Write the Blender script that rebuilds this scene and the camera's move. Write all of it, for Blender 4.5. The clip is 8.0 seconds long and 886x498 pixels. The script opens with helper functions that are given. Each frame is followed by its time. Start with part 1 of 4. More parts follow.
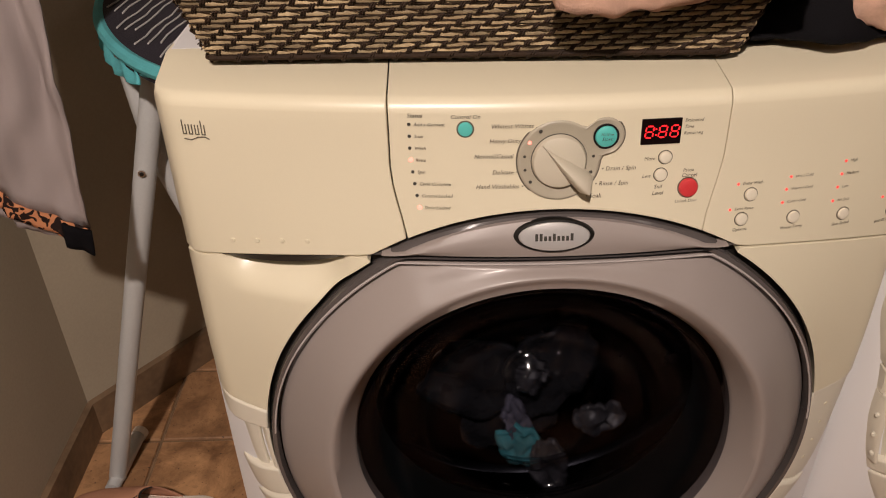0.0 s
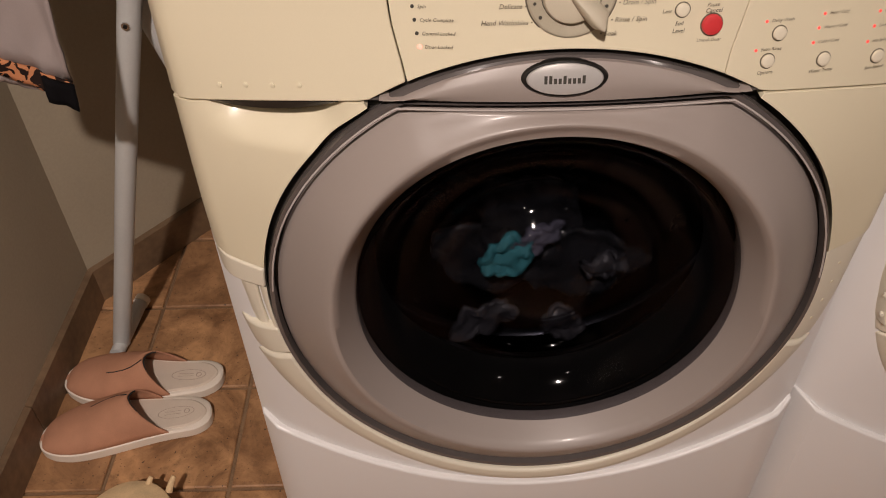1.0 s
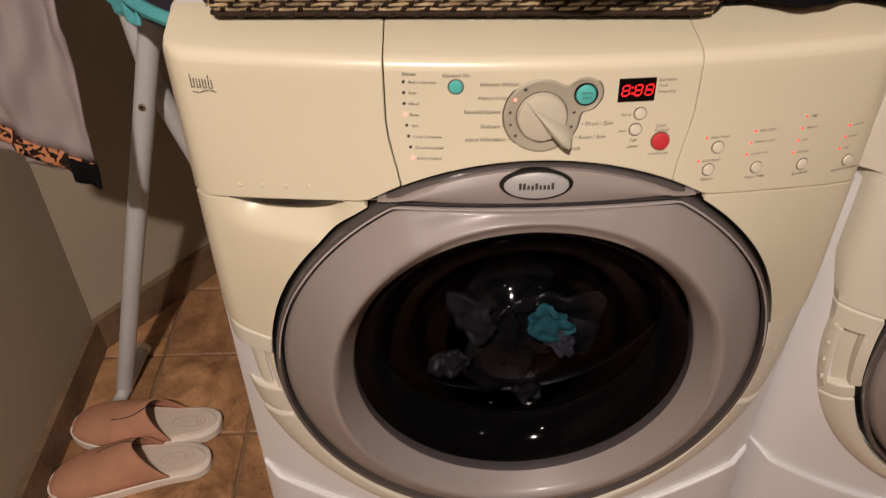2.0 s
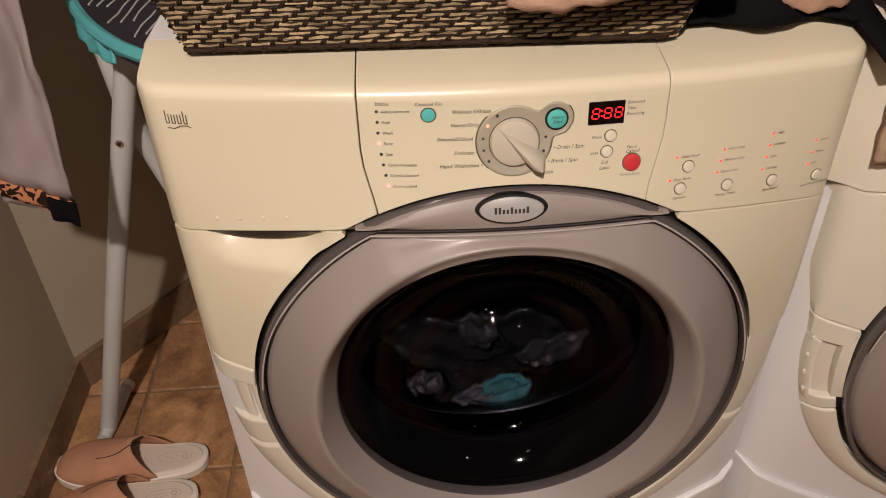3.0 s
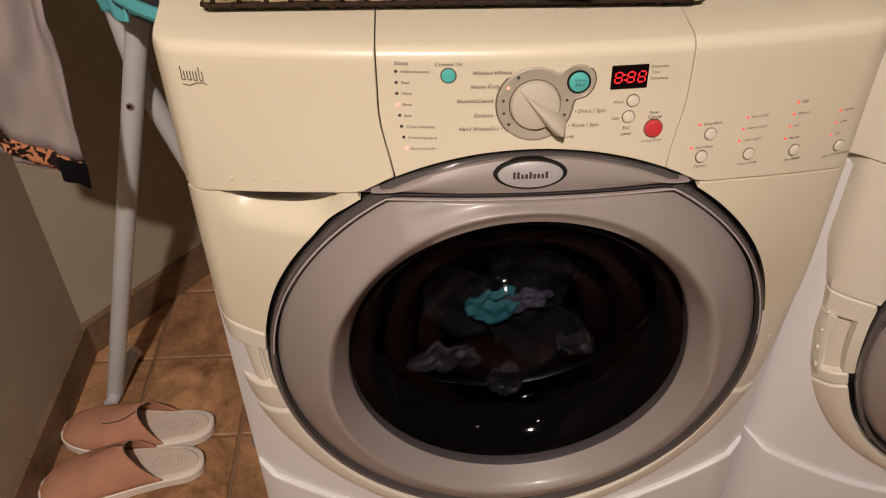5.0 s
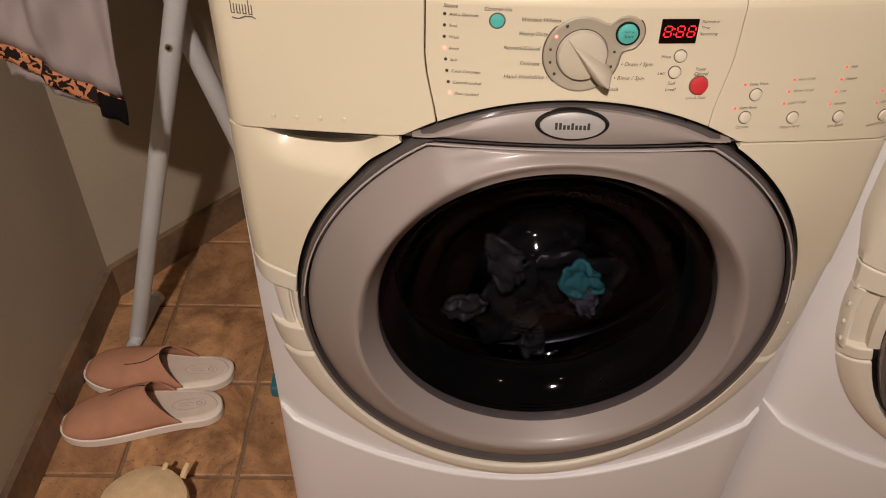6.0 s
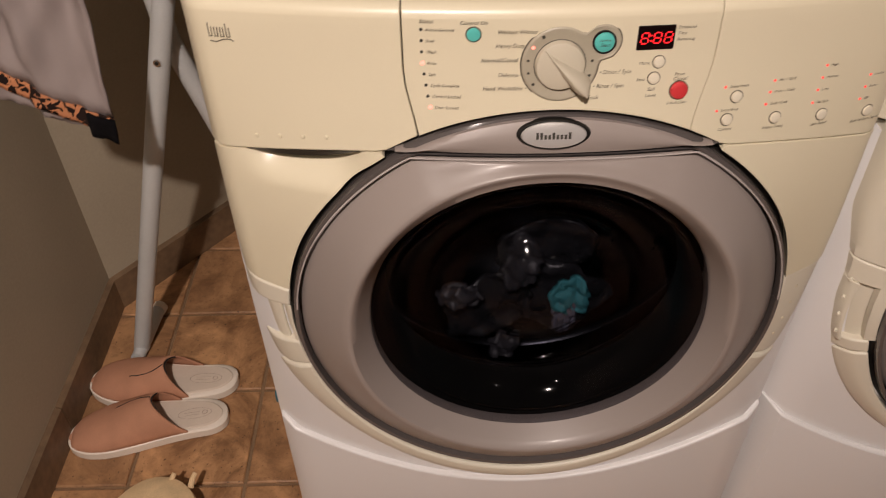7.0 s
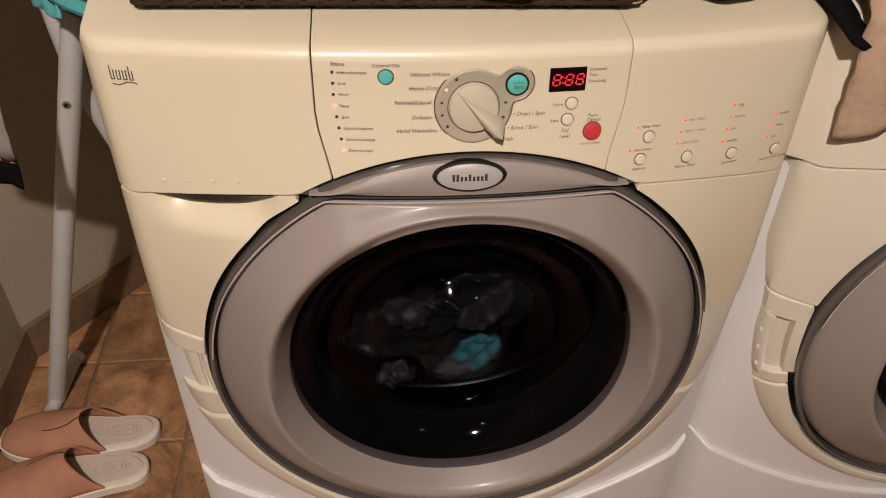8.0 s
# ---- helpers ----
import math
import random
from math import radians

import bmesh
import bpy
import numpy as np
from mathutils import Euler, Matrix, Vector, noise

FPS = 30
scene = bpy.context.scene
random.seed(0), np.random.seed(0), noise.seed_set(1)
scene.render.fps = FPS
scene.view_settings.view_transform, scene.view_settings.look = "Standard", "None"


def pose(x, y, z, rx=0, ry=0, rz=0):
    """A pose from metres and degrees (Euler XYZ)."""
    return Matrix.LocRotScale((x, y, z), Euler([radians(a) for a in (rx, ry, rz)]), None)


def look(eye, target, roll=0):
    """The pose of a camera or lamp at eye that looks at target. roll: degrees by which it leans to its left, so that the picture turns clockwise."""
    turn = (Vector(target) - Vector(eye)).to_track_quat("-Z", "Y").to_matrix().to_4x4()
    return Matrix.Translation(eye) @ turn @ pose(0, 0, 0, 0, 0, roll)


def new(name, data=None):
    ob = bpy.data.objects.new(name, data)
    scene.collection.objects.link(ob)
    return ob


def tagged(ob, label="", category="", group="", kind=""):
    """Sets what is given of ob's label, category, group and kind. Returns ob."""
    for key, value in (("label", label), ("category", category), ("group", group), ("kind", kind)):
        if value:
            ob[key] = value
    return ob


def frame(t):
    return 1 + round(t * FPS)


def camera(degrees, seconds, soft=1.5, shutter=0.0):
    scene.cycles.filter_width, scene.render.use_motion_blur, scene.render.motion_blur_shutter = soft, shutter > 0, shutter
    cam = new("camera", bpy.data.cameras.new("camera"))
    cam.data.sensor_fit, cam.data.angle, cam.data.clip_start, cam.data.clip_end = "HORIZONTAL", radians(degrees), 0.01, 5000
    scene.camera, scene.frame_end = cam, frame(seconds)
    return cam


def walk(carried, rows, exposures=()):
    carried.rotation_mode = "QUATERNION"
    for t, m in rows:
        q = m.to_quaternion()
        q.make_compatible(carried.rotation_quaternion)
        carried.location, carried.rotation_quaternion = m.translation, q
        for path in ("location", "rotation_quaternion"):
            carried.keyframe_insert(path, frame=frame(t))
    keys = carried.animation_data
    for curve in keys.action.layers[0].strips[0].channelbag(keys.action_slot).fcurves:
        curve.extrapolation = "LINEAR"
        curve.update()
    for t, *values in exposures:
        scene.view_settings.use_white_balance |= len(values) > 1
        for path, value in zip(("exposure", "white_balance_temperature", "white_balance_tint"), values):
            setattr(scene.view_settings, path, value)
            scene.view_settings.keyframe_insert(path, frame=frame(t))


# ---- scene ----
cam = camera(57.8, 8.0, soft=1.0, shutter=0.3)
PATH = [
    (0, (-0.088, -0.645, 1.224), (-0.079, 1.03, 0.13), -1.4),
    (0.5, (-0.088, -0.64, 1.212), (-0.091, 0.966, 0.021), -1.7),
    (0.7, (-0.085, -0.620, 1.203), (-0.086, 0.909, -0.086), -2.0),
    (1, (-0.088, -0.63, 1.181), (-0.093, 0.864, -0.149), -1.6),
    (1.2, (-0.082, -0.627, 1.189), (-0.095, 0.854, -0.155), -1.8),
    (1.5, (-0.078, -0.668, 1.226), (-0.075, 0.807, -0.126), -2.7),
    (1.7, (-0.108, -0.689, 1.269), (-0.085, 0.794, -0.073), -1.4),
    (2, (-0.091, -0.677, 1.286), (-0.056, 0.864, 0.012), -0.5),
    (2.2, (-0.079, -0.676, 1.294), (-0.026, 0.881, 0.041), -1.9),
    (3.3, (-0.085, -0.682, 1.289), (-0.008, 0.897, 0.063), -1.5),
    (3.5, (-0.082, -0.676, 1.288), (-0.009, 0.901, 0.06), -1.7),
    (4, (-0.083, -0.676, 1.283), (-0.011, 0.906, 0.062), -1.7),
    (4.5, (-0.089, -0.679, 1.276), (-0.031, 0.903, 0.055), -1.5),
    (4.7, (-0.091, -0.679, 1.275), (-0.023, 0.892, 0.038), -1.1),
    (5.8, (-0.117, -0.702, 1.274), (-0.090, 0.808, -0.038), 1.1),
    (6, (-0.118, -0.703, 1.257), (-0.09, 0.804, -0.058), 1.6),
    (6.5, (-0.116, -0.703, 1.265), (-0.112, 0.786, -0.07), 1.0),
    (7, (-0.097, -0.691, 1.276), (-0.091, 0.799, -0.059), -1.1),
    (7.2, (-0.085, -0.685, 1.287), (-0.018, 0.814, -0.035), -0.7),
    (7.5, (-0.078, -0.681, 1.273), (0.082, 0.842, -0.014), 1.5),
    (8, (-0.078, -0.675, 1.273), (0.086, 0.862, 0.004), 1.5),
]

walk(cam, [(t, look(eye, target, roll)) for t, eye, target, roll in PATH])

# ---- light ----
world = bpy.data.worlds.new("world")
scene.world = world
world.use_nodes = True
world.node_tree.nodes["Background"].inputs[0].default_value = (0.9, 0.75, 0.6, 1)
world.node_tree.nodes["Background"].inputs[1].default_value = 0.004
scene.view_settings.exposure = 0.0

LAMPS = [  # place, watts, radius: one lamp set by the shadows, two added for glints
    ((-0.28, -1.42, 2.22), 158, 0.036),
    ((-0.60, -2.20, 2.32), 4, 0.02),
    ((1.30, -1.90, 2.32), 4, 0.02),
]
for at, watts, radius in LAMPS:
    lamp_data = bpy.data.lights.new("ceiling_downlight", "SPOT")
    lamp_data.spot_size, lamp_data.spot_blend = radians(92), 0.6
    lamp_data.energy = watts
    lamp_data.color = (1.0, 0.84, 0.76)
    lamp_data.shadow_soft_size = radius
    lamp = new("ceiling_downlight", lamp_data)
    lamp.matrix_basis = look(at, (-0.05, 0.1, 0.45))


# ---- materials ----
def material(name, base, rough=0.5, metal=0.0, vary=0.12, scale=18.0, fine=220.0, bump=0.1, dirt=None, coat=0.0, spec=0.5, patchy=0.08):
    """A surface with broad stains, fine grain and a little relief."""
    m = bpy.data.materials.new(name)
    m.use_nodes = True
    nt = m.node_tree
    b = nt.nodes["Principled BSDF"]
    b.inputs["Metallic"].default_value = metal
    b.inputs["Coat Weight"].default_value = coat
    b.inputs["Coat Roughness"].default_value = 0.14
    b.inputs["Specular IOR Level"].default_value = spec
    tc = nt.nodes.new("ShaderNodeTexCoord")
    n1 = nt.nodes.new("ShaderNodeTexNoise")
    n1.inputs["Scale"].default_value = scale
    n1.inputs["Detail"].default_value = 6
    n2 = nt.nodes.new("ShaderNodeTexNoise")
    n2.inputs["Scale"].default_value = fine
    n2.inputs["Detail"].default_value = 3
    for n in (n1, n2):
        nt.links.new(tc.outputs["Object"], n.inputs["Vector"])
    mix = nt.nodes.new("ShaderNodeMix")
    mix.data_type = "RGBA"
    dark = dirt or tuple(c * (1 - vary * 2) for c in base)
    mix.inputs["A"].default_value = (*dark, 1)
    mix.inputs["B"].default_value = (*[min(1, c * (1 + vary * 0.4)) for c in base], 1)
    ramp = nt.nodes.new("ShaderNodeMapRange")
    ramp.inputs["From Min"].default_value = 0.25
    ramp.inputs["From Max"].default_value = 0.62
    add = nt.nodes.new("ShaderNodeMath")
    add.operation = "MULTIPLY_ADD"
    add.inputs[1].default_value = 0.35
    nt.links.new(n2.outputs["Fac"], add.inputs[0])
    half = nt.nodes.new("ShaderNodeMath")
    half.operation = "MULTIPLY"
    half.inputs[1].default_value = 0.65
    nt.links.new(n1.outputs["Fac"], half.inputs[0])
    nt.links.new(half.outputs[0], add.inputs[2])
    nt.links.new(add.outputs[0], ramp.inputs["Value"])
    nt.links.new(ramp.outputs[0], mix.inputs["Factor"])
    nt.links.new(mix.outputs["Result"], b.inputs["Base Color"])
    r = nt.nodes.new("ShaderNodeMapRange")
    r.inputs["To Min"].default_value = max(0.02, rough - patchy)
    r.inputs["To Max"].default_value = min(1, rough + patchy)
    nt.links.new(n1.outputs["Fac"], r.inputs["Value"])
    nt.links.new(r.outputs[0], b.inputs["Roughness"])
    if bump:
        bp = nt.nodes.new("ShaderNodeBump")
        bp.inputs["Strength"].default_value = bump
        bp.inputs["Distance"].default_value = 0.002
        nt.links.new(n2.outputs["Fac"], bp.inputs["Height"])
        nt.links.new(bp.outputs[0], b.inputs["Normal"])
    return m


def glowing(name, colour, strength):
    m = bpy.data.materials.new(name)
    m.use_nodes = True
    b = m.node_tree.nodes["Principled BSDF"]
    b.inputs["Base Color"].default_value = (*colour, 1)
    b.inputs["Emission Color"].default_value = (*colour, 1)
    b.inputs["Emission Strength"].default_value = strength
    return m


BEIGE = material("yellowed_plastic", (0.72, 0.655, 0.485), 0.34, vary=0.018, scale=4, fine=900, bump=0.02, patchy=0.02, coat=0.25)
CREAM = material("cream_plastic", (0.70, 0.655, 0.54), 0.42, vary=0.018, scale=4, fine=900, bump=0.02, patchy=0.02)
BEIGE_BUTTON = material("cream_button_plastic", (0.74, 0.68, 0.54), 0.35, vary=0.03, fine=900, bump=0.0)
BEZEL = material("dull_beige_plastic", (0.40, 0.36, 0.275), 0.4, vary=0.05, fine=900, bump=0.02)
WHITE = material("white_enamel", (0.75, 0.742, 0.738), 0.28, vary=0.005, scale=4, fine=600, bump=0.006, patchy=0.012)
GREY = material("grey_door_plastic", (0.30, 0.258, 0.236), 0.42, vary=0.02, scale=6, fine=900, bump=0.015, coat=0.08, patchy=0.03)
# black of the rubber parts, also put where gaps are in shade
RUBBER_AND_GAP = material("black_rubber_and_gap_shade", (0.012, 0.011, 0.010), 0.35, vary=0.2, bump=0.05)
SMOKE = material("smoked_plastic_lip", (0.10, 0.088, 0.084), 0.12, vary=0.05, bump=0.0, coat=0.5)
CLEAR_EDGE = material("pale_clear_plastic", (0.46, 0.42, 0.40), 0.15, vary=0.05, bump=0.0)
# steel set near black: the drum's unlit depth is put into its colour
STEEL = material("drum_steel_darkened", (0.035, 0.036, 0.042), 0.25, metal=1.0, vary=0.1, fine=300, bump=0.0)
CHROME = material("satin_chrome", (0.72, 0.70, 0.68), 0.25, metal=1.0, vary=0.05, bump=0.0)
SILVER = material("silver_paint", (0.60, 0.58, 0.56), 0.3, metal=0.35, vary=0.04, bump=0.0)
KNOB = material("greyish_beige_plastic", (0.56, 0.51, 0.40), 0.35, vary=0.03, fine=900, bump=0.0)
INK = material("printed_ink", (0.05, 0.045, 0.035), 0.7, vary=0.1, bump=0)
INK_SOFT = material("worn_printed_ink", (0.115, 0.095, 0.065), 0.7, vary=0.15, fine=1500, bump=0)
TEAL_BUTTON = material("teal_plastic", (0.11, 0.53, 0.48), 0.35, vary=0.05, bump=0)
RED_BUTTON = material("red_plastic", (0.62, 0.045, 0.05), 0.4, vary=0.05, bump=0)
SCREEN = material("display_window", (0.008, 0.004, 0.004), 0.15, vary=0.1, bump=0)
LED_RED = glowing("red_segments", (1.0, 0.015, 0.02), 2.2)
LED_LIT = glowing("lit_indicator", (1.0, 0.20, 0.15), 2.4)
LED_SMALL = glowing("small_indicator", (1.0, 0.06, 0.05), 1.1)
LAMP_GLOW = glowing("lamp_diffuser", (1.0, 0.84, 0.74), 75)
WALL = material("beige_wall_paint", (0.42, 0.36, 0.265), 0.75, vary=0.07, scale=3, fine=180, bump=0.12)
# dark brown for room surfaces out of view, chosen to cut bounced light
DARK_UNSEEN = material("dark_bounce_cut", (0.16, 0.10, 0.06), 0.8, vary=0.05, scale=3, fine=180, bump=0.1)
TILE_EDGE = material("brown_tile_skirting", (0.20, 0.13, 0.075), 0.5, vary=0.3, scale=8, fine=60, bump=0.25, dirt=(0.075, 0.045, 0.026))

def tile_material():
    """Brown stone-look glaze: clouds, dark pits and a shade of its own for each tile."""
    m = bpy.data.materials.new("brown_stone_glaze")
    m.use_nodes = True
    t = m.node_tree
    b = t.nodes["Principled BSDF"]
    co = t.nodes.new("ShaderNodeTexCoord")
    info = t.nodes.new("ShaderNodeObjectInfo")

    def noise_at(scale, detail, rough=0.6, warp=0.0):
        n = t.nodes.new("ShaderNodeTexNoise")
        n.inputs["Scale"].default_value, n.inputs["Detail"].default_value = scale, detail
        n.inputs["Roughness"].default_value, n.inputs["Distortion"].default_value = rough, warp
        t.links.new(co.outputs["Object"], n.inputs["Vector"])
        return n

    def ranged(src, a, z, lo=0.0, hi=1.0):
        r = t.nodes.new("ShaderNodeMapRange")
        r.inputs["From Min"].default_value, r.inputs["From Max"].default_value = a, z
        r.inputs["To Min"].default_value, r.inputs["To Max"].default_value = lo, hi
        t.links.new(src, r.inputs["Value"])
        return r.outputs[0]

    def blend(fac, a, z):
        x = t.nodes.new("ShaderNodeMix")
        x.data_type = "RGBA"
        t.links.new(fac, x.inputs["Factor"])
        for key, v in (("A", a), ("B", z)):
            if isinstance(v, tuple):
                x.inputs[key].default_value = (*v, 1)
            else:
                t.links.new(v, x.inputs[key])
        return x.outputs["Result"]
    cloud = noise_at(11, 7, 0.65, 0.6)
    small = noise_at(48, 5, 0.7)
    pits = noise_at(160, 2, 0.5)
    c = blend(ranged(cloud.outputs["Fac"], 0.36, 0.64), (0.23, 0.115, 0.052), (0.62, 0.345, 0.165))
    c = blend(ranged(small.outputs["Fac"], 0.52, 0.75, 0.0, 0.55), c, (0.09, 0.045, 0.022))
    c = blend(ranged(pits.outputs["Fac"], 0.66, 0.72, 0.0, 0.8), c, (0.03, 0.016, 0.01))
    c = blend(ranged(info.outputs["Random"], 0.0, 1.0, 0.0, 0.35), c, (0.16, 0.08, 0.04))
    t.links.new(c, b.inputs["Base Color"])
    t.links.new(ranged(small.outputs["Fac"], 0.3, 0.7, 0.33, 0.6), b.inputs["Roughness"])
    bp = t.nodes.new("ShaderNodeBump")
    bp.inputs["Strength"].default_value, bp.inputs["Distance"].default_value = 0.35, 0.002
    t.links.new(small.outputs["Fac"], bp.inputs["Height"])
    t.links.new(bp.outputs[0], b.inputs["Normal"])
    return m


TILE = tile_material()
GROUT = material("dark_grout", (0.25, 0.155, 0.085), 0.9, vary=0.25, bump=0.3)
SUEDE = material("tan_suede", (0.52, 0.265, 0.165), 0.9, vary=0.1, scale=25, fine=700, bump=0.2, spec=0.15)
RUBBER_CREAM = material("cream_rubber", (0.82, 0.74, 0.64), 0.55, vary=0.07, scale=20, fine=500, bump=0.08)
INSOLE = material("cream_insole", (0.70, 0.60, 0.50), 0.8, vary=0.07, scale=20, fine=700, bump=0.15)
INSOLE_MARK = material("tan_print", (0.52, 0.41, 0.33), 0.8, vary=0.1, bump=0.1)
# dark tone of the slipper's seam and of the shade in its opening
SEAM_AND_SHADE = material("dark_seam_and_shade", (0.02, 0.016, 0.014), 0.85, vary=0.2, bump=0.2)
TUBE_PAINT = material("pale_grey_paint", (0.56, 0.57, 0.56), 0.35, vary=0.05, scale=12, fine=300, bump=0.04)
COVER_DARK = material("dark_striped_cotton", (0.018, 0.014, 0.022), 0.9, vary=0.2, fine=900, bump=0.3)
STRIPE = material("pale_thread", (0.55, 0.52, 0.50), 0.9, vary=0.1, bump=0.2)
TEAL_CLOTH = material("teal_binding", (0.10, 0.44, 0.47), 0.9, vary=0.12, scale=30, fine=900, bump=0.3)
REED = material("pale_brown_reed", (0.50, 0.385, 0.225), 0.42, vary=0.28, scale=35, fine=240, bump=0.35, dirt=(0.17, 0.105, 0.055))
rt = REED.node_tree
isle = rt.nodes.new("ShaderNodeNewGeometry")
shade = rt.nodes.new("ShaderNodeMapRange")
shade.inputs["To Min"].default_value, shade.inputs["To Max"].default_value = 0.45, 1.15
rt.links.new(isle.outputs["Random Per Island"], shade.inputs["Value"])
hsv = rt.nodes.new("ShaderNodeHueSaturation")
rt.links.new(shade.outputs[0], hsv.inputs["Value"])
rt.links.new(rt.nodes["Principled BSDF"].inputs["Base Color"].links[0].from_socket, hsv.inputs["Color"])
rt.links.new(hsv.outputs[0], rt.nodes["Principled BSDF"].inputs["Base Color"])
TWINE = material("dark_brown_twine", (0.030, 0.016, 0.008), 0.7, vary=0.3, scale=60, fine=400, bump=0.4, spec=0.2)
PEACH = material("peach_terry", (0.66, 0.42, 0.31), 1.0, vary=0.16, scale=60, fine=1100, bump=0.8, spec=0.1)
TAN_TERRY = material("beige_terry", (0.56, 0.40, 0.28), 1.0, vary=0.16, scale=60, fine=1100, bump=0.8, spec=0.1)
DARK_FABRIC = material("black_fabric", (0.006, 0.0055, 0.0065), 0.9, vary=0.2, fine=600, bump=0.3, spec=0.1)
LINEN = material("off_white_linen", (0.32, 0.272, 0.26), 0.95, vary=0.06, scale=12, fine=900, bump=0.3, spec=0.1)
STRAW = material("cream_straw", (0.74, 0.54, 0.31), 0.85, vary=0.12, scale=40, fine=400, bump=0.4)
BLUE = material("blue_plastic", (0.03, 0.17, 0.24), 0.5, vary=0.1)
WASH_TEAL = material("wet_teal_cloth", (0.075, 0.37, 0.42), 0.7, vary=0.15, scale=30, fine=300, bump=0.3)
WASH_GREY = material("wet_grey_cloth", (0.062, 0.060, 0.068), 0.38, vary=0.2, scale=30, fine=300, bump=0.3)
WASH_TAIL = material("wet_lavender_cloth", (0.17, 0.165, 0.22), 0.6, vary=0.2, scale=30, fine=300, bump=0.3)
WASH_DARK = material("wet_black_cloth", (0.030, 0.030, 0.034), 0.28, vary=0.2, scale=30, fine=300, bump=0.3)

# leopard-like border print
PRINT = material("orange_black_print", (0.50, 0.21, 0.10), 0.9, vary=0.1, scale=40, fine=600, bump=0.3, spec=0.1)
nt = PRINT.node_tree
vor = nt.nodes.new("ShaderNodeTexNoise")
vor.inputs["Scale"].default_value = 75
vor.inputs["Detail"].default_value = 1
vor.inputs["Distortion"].default_value = 1.4
tcn = nt.nodes.new("ShaderNodeTexCoord")
nt.links.new(tcn.outputs["Object"], vor.inputs["Vector"])
cut = nt.nodes.new("ShaderNodeMapRange")
cut.inputs["From Min"].default_value = 0.5
cut.inputs["From Max"].default_value = 0.53
nt.links.new(vor.outputs["Fac"], cut.inputs["Value"])
mx = nt.nodes.new("ShaderNodeMix")
mx.data_type = "RGBA"
mx.inputs["A"].default_value = (0.50, 0.21, 0.10, 1)
mx.inputs["B"].default_value = (0.02, 0.012, 0.01, 1)
nt.links.new(cut.outputs[0], mx.inputs["Factor"])
nt.links.new(mx.outputs["Result"], nt.nodes["Principled BSDF"].inputs["Base Color"])

# clear door glass, slightly smoked
GLASS = bpy.data.materials.new("smoked_glass")
GLASS.use_nodes = True
gt = GLASS.node_tree
gt.nodes.remove(gt.nodes["Principled BSDF"])
clear = gt.nodes.new("ShaderNodeBsdfTransparent")
clear.inputs["Color"].default_value = (0.68, 0.68, 0.70, 1)
gloss = gt.nodes.new("ShaderNodeBsdfGlossy")
gloss.inputs["Roughness"].default_value = 0.05
face = gt.nodes.new("ShaderNodeLayerWeight")
steep = gt.nodes.new("ShaderNodeMath")
steep.operation = "POWER"
steep.inputs[1].default_value = 3.5
fres = gt.nodes.new("ShaderNodeMath")
fres.operation = "MULTIPLY_ADD"
fres.inputs[1].default_value, fres.inputs[2].default_value = 0.22, 0.006
gt.links.new(face.outputs["Facing"], steep.inputs[0])
gt.links.new(steep.outputs[0], fres.inputs[0])
both = gt.nodes.new("ShaderNodeMixShader")
gt.links.new(fres.outputs[0], both.inputs[0])
gt.links.new(clear.outputs[0], both.inputs[1])
gt.links.new(gloss.outputs[0], both.inputs[2])
gt.links.new(both.outputs[0], gt.nodes["Material Output"].inputs["Surface"])


# ---- mesh helpers ----
def part(name, bm, mat, parent=None, label="", smooth=True, bevel=0.0, kind=""):
    """Links a bmesh as one object under its thing."""
    bmesh.ops.recalc_face_normals(bm, faces=bm.faces[:])
    me = bpy.data.meshes.new(name)
    bm.to_mesh(me)
    bm.free()
    me.materials.append(mat)
    if smooth:
        me.polygons.foreach_set("use_smooth", [True] * len(me.polygons))
        me.set_sharp_from_angle(angle=radians(42))
    ob = new(name, me)
    if parent:
        ob.parent = parent
    if bevel:
        b = ob.modifiers.new("bevel", "BEVEL")
        b.width, b.segments, b.limit_method, b.angle_limit = bevel, 3, "ANGLE", radians(45)
    tagged(ob, label, kind=kind)
    return ob


def thing(name, label, category, at=(0, 0, 0), turn=0.0, group="", kind=""):
    ob = new(name)
    ob.matrix_basis = pose(*at, 0, 0, turn)
    return tagged(ob, label, category, group, kind)


def grid(bm, rows, loop=False):
    vs = [[bm.verts.new(p) for p in row] for row in rows]
    for a, b in zip(vs, vs[1:]):
        n = len(a)
        for i in range(n if loop else n - 1):
            j = (i + 1) % n
            bm.faces.new((a[i], a[j], b[j], b[i]))
    return vs


def plate(rows, depth):
    """A curved plate: the grid in front, a rim all round that goes back by depth."""
    bm = bmesh.new()
    vs = grid(bm, rows)
    n, m = len(vs), len(vs[0])
    edge = [vs[0][j] for j in range(m)] + [vs[i][m - 1] for i in range(1, n)]
    edge += [vs[n - 1][j] for j in range(m - 2, -1, -1)] + [vs[i][0] for i in range(n - 2, 0, -1)]
    back = [bm.verts.new(v.co + Vector((0, depth, 0))) for v in edge]
    for i in range(len(edge)):
        j = (i + 1) % len(edge)
        bm.faces.new((edge[i], edge[j], back[j], back[i]))
    return bm


def box(bm, x0, x1, y0, y1, z0, z1):
    r = bmesh.ops.create_cube(bm, size=1)
    for v in r["verts"]:
        v.co = Vector((x0 + (v.co.x + 0.5) * (x1 - x0), y0 + (v.co.y + 0.5) * (y1 - y0), z0 + (v.co.z + 0.5) * (z1 - z0)))
    return bm


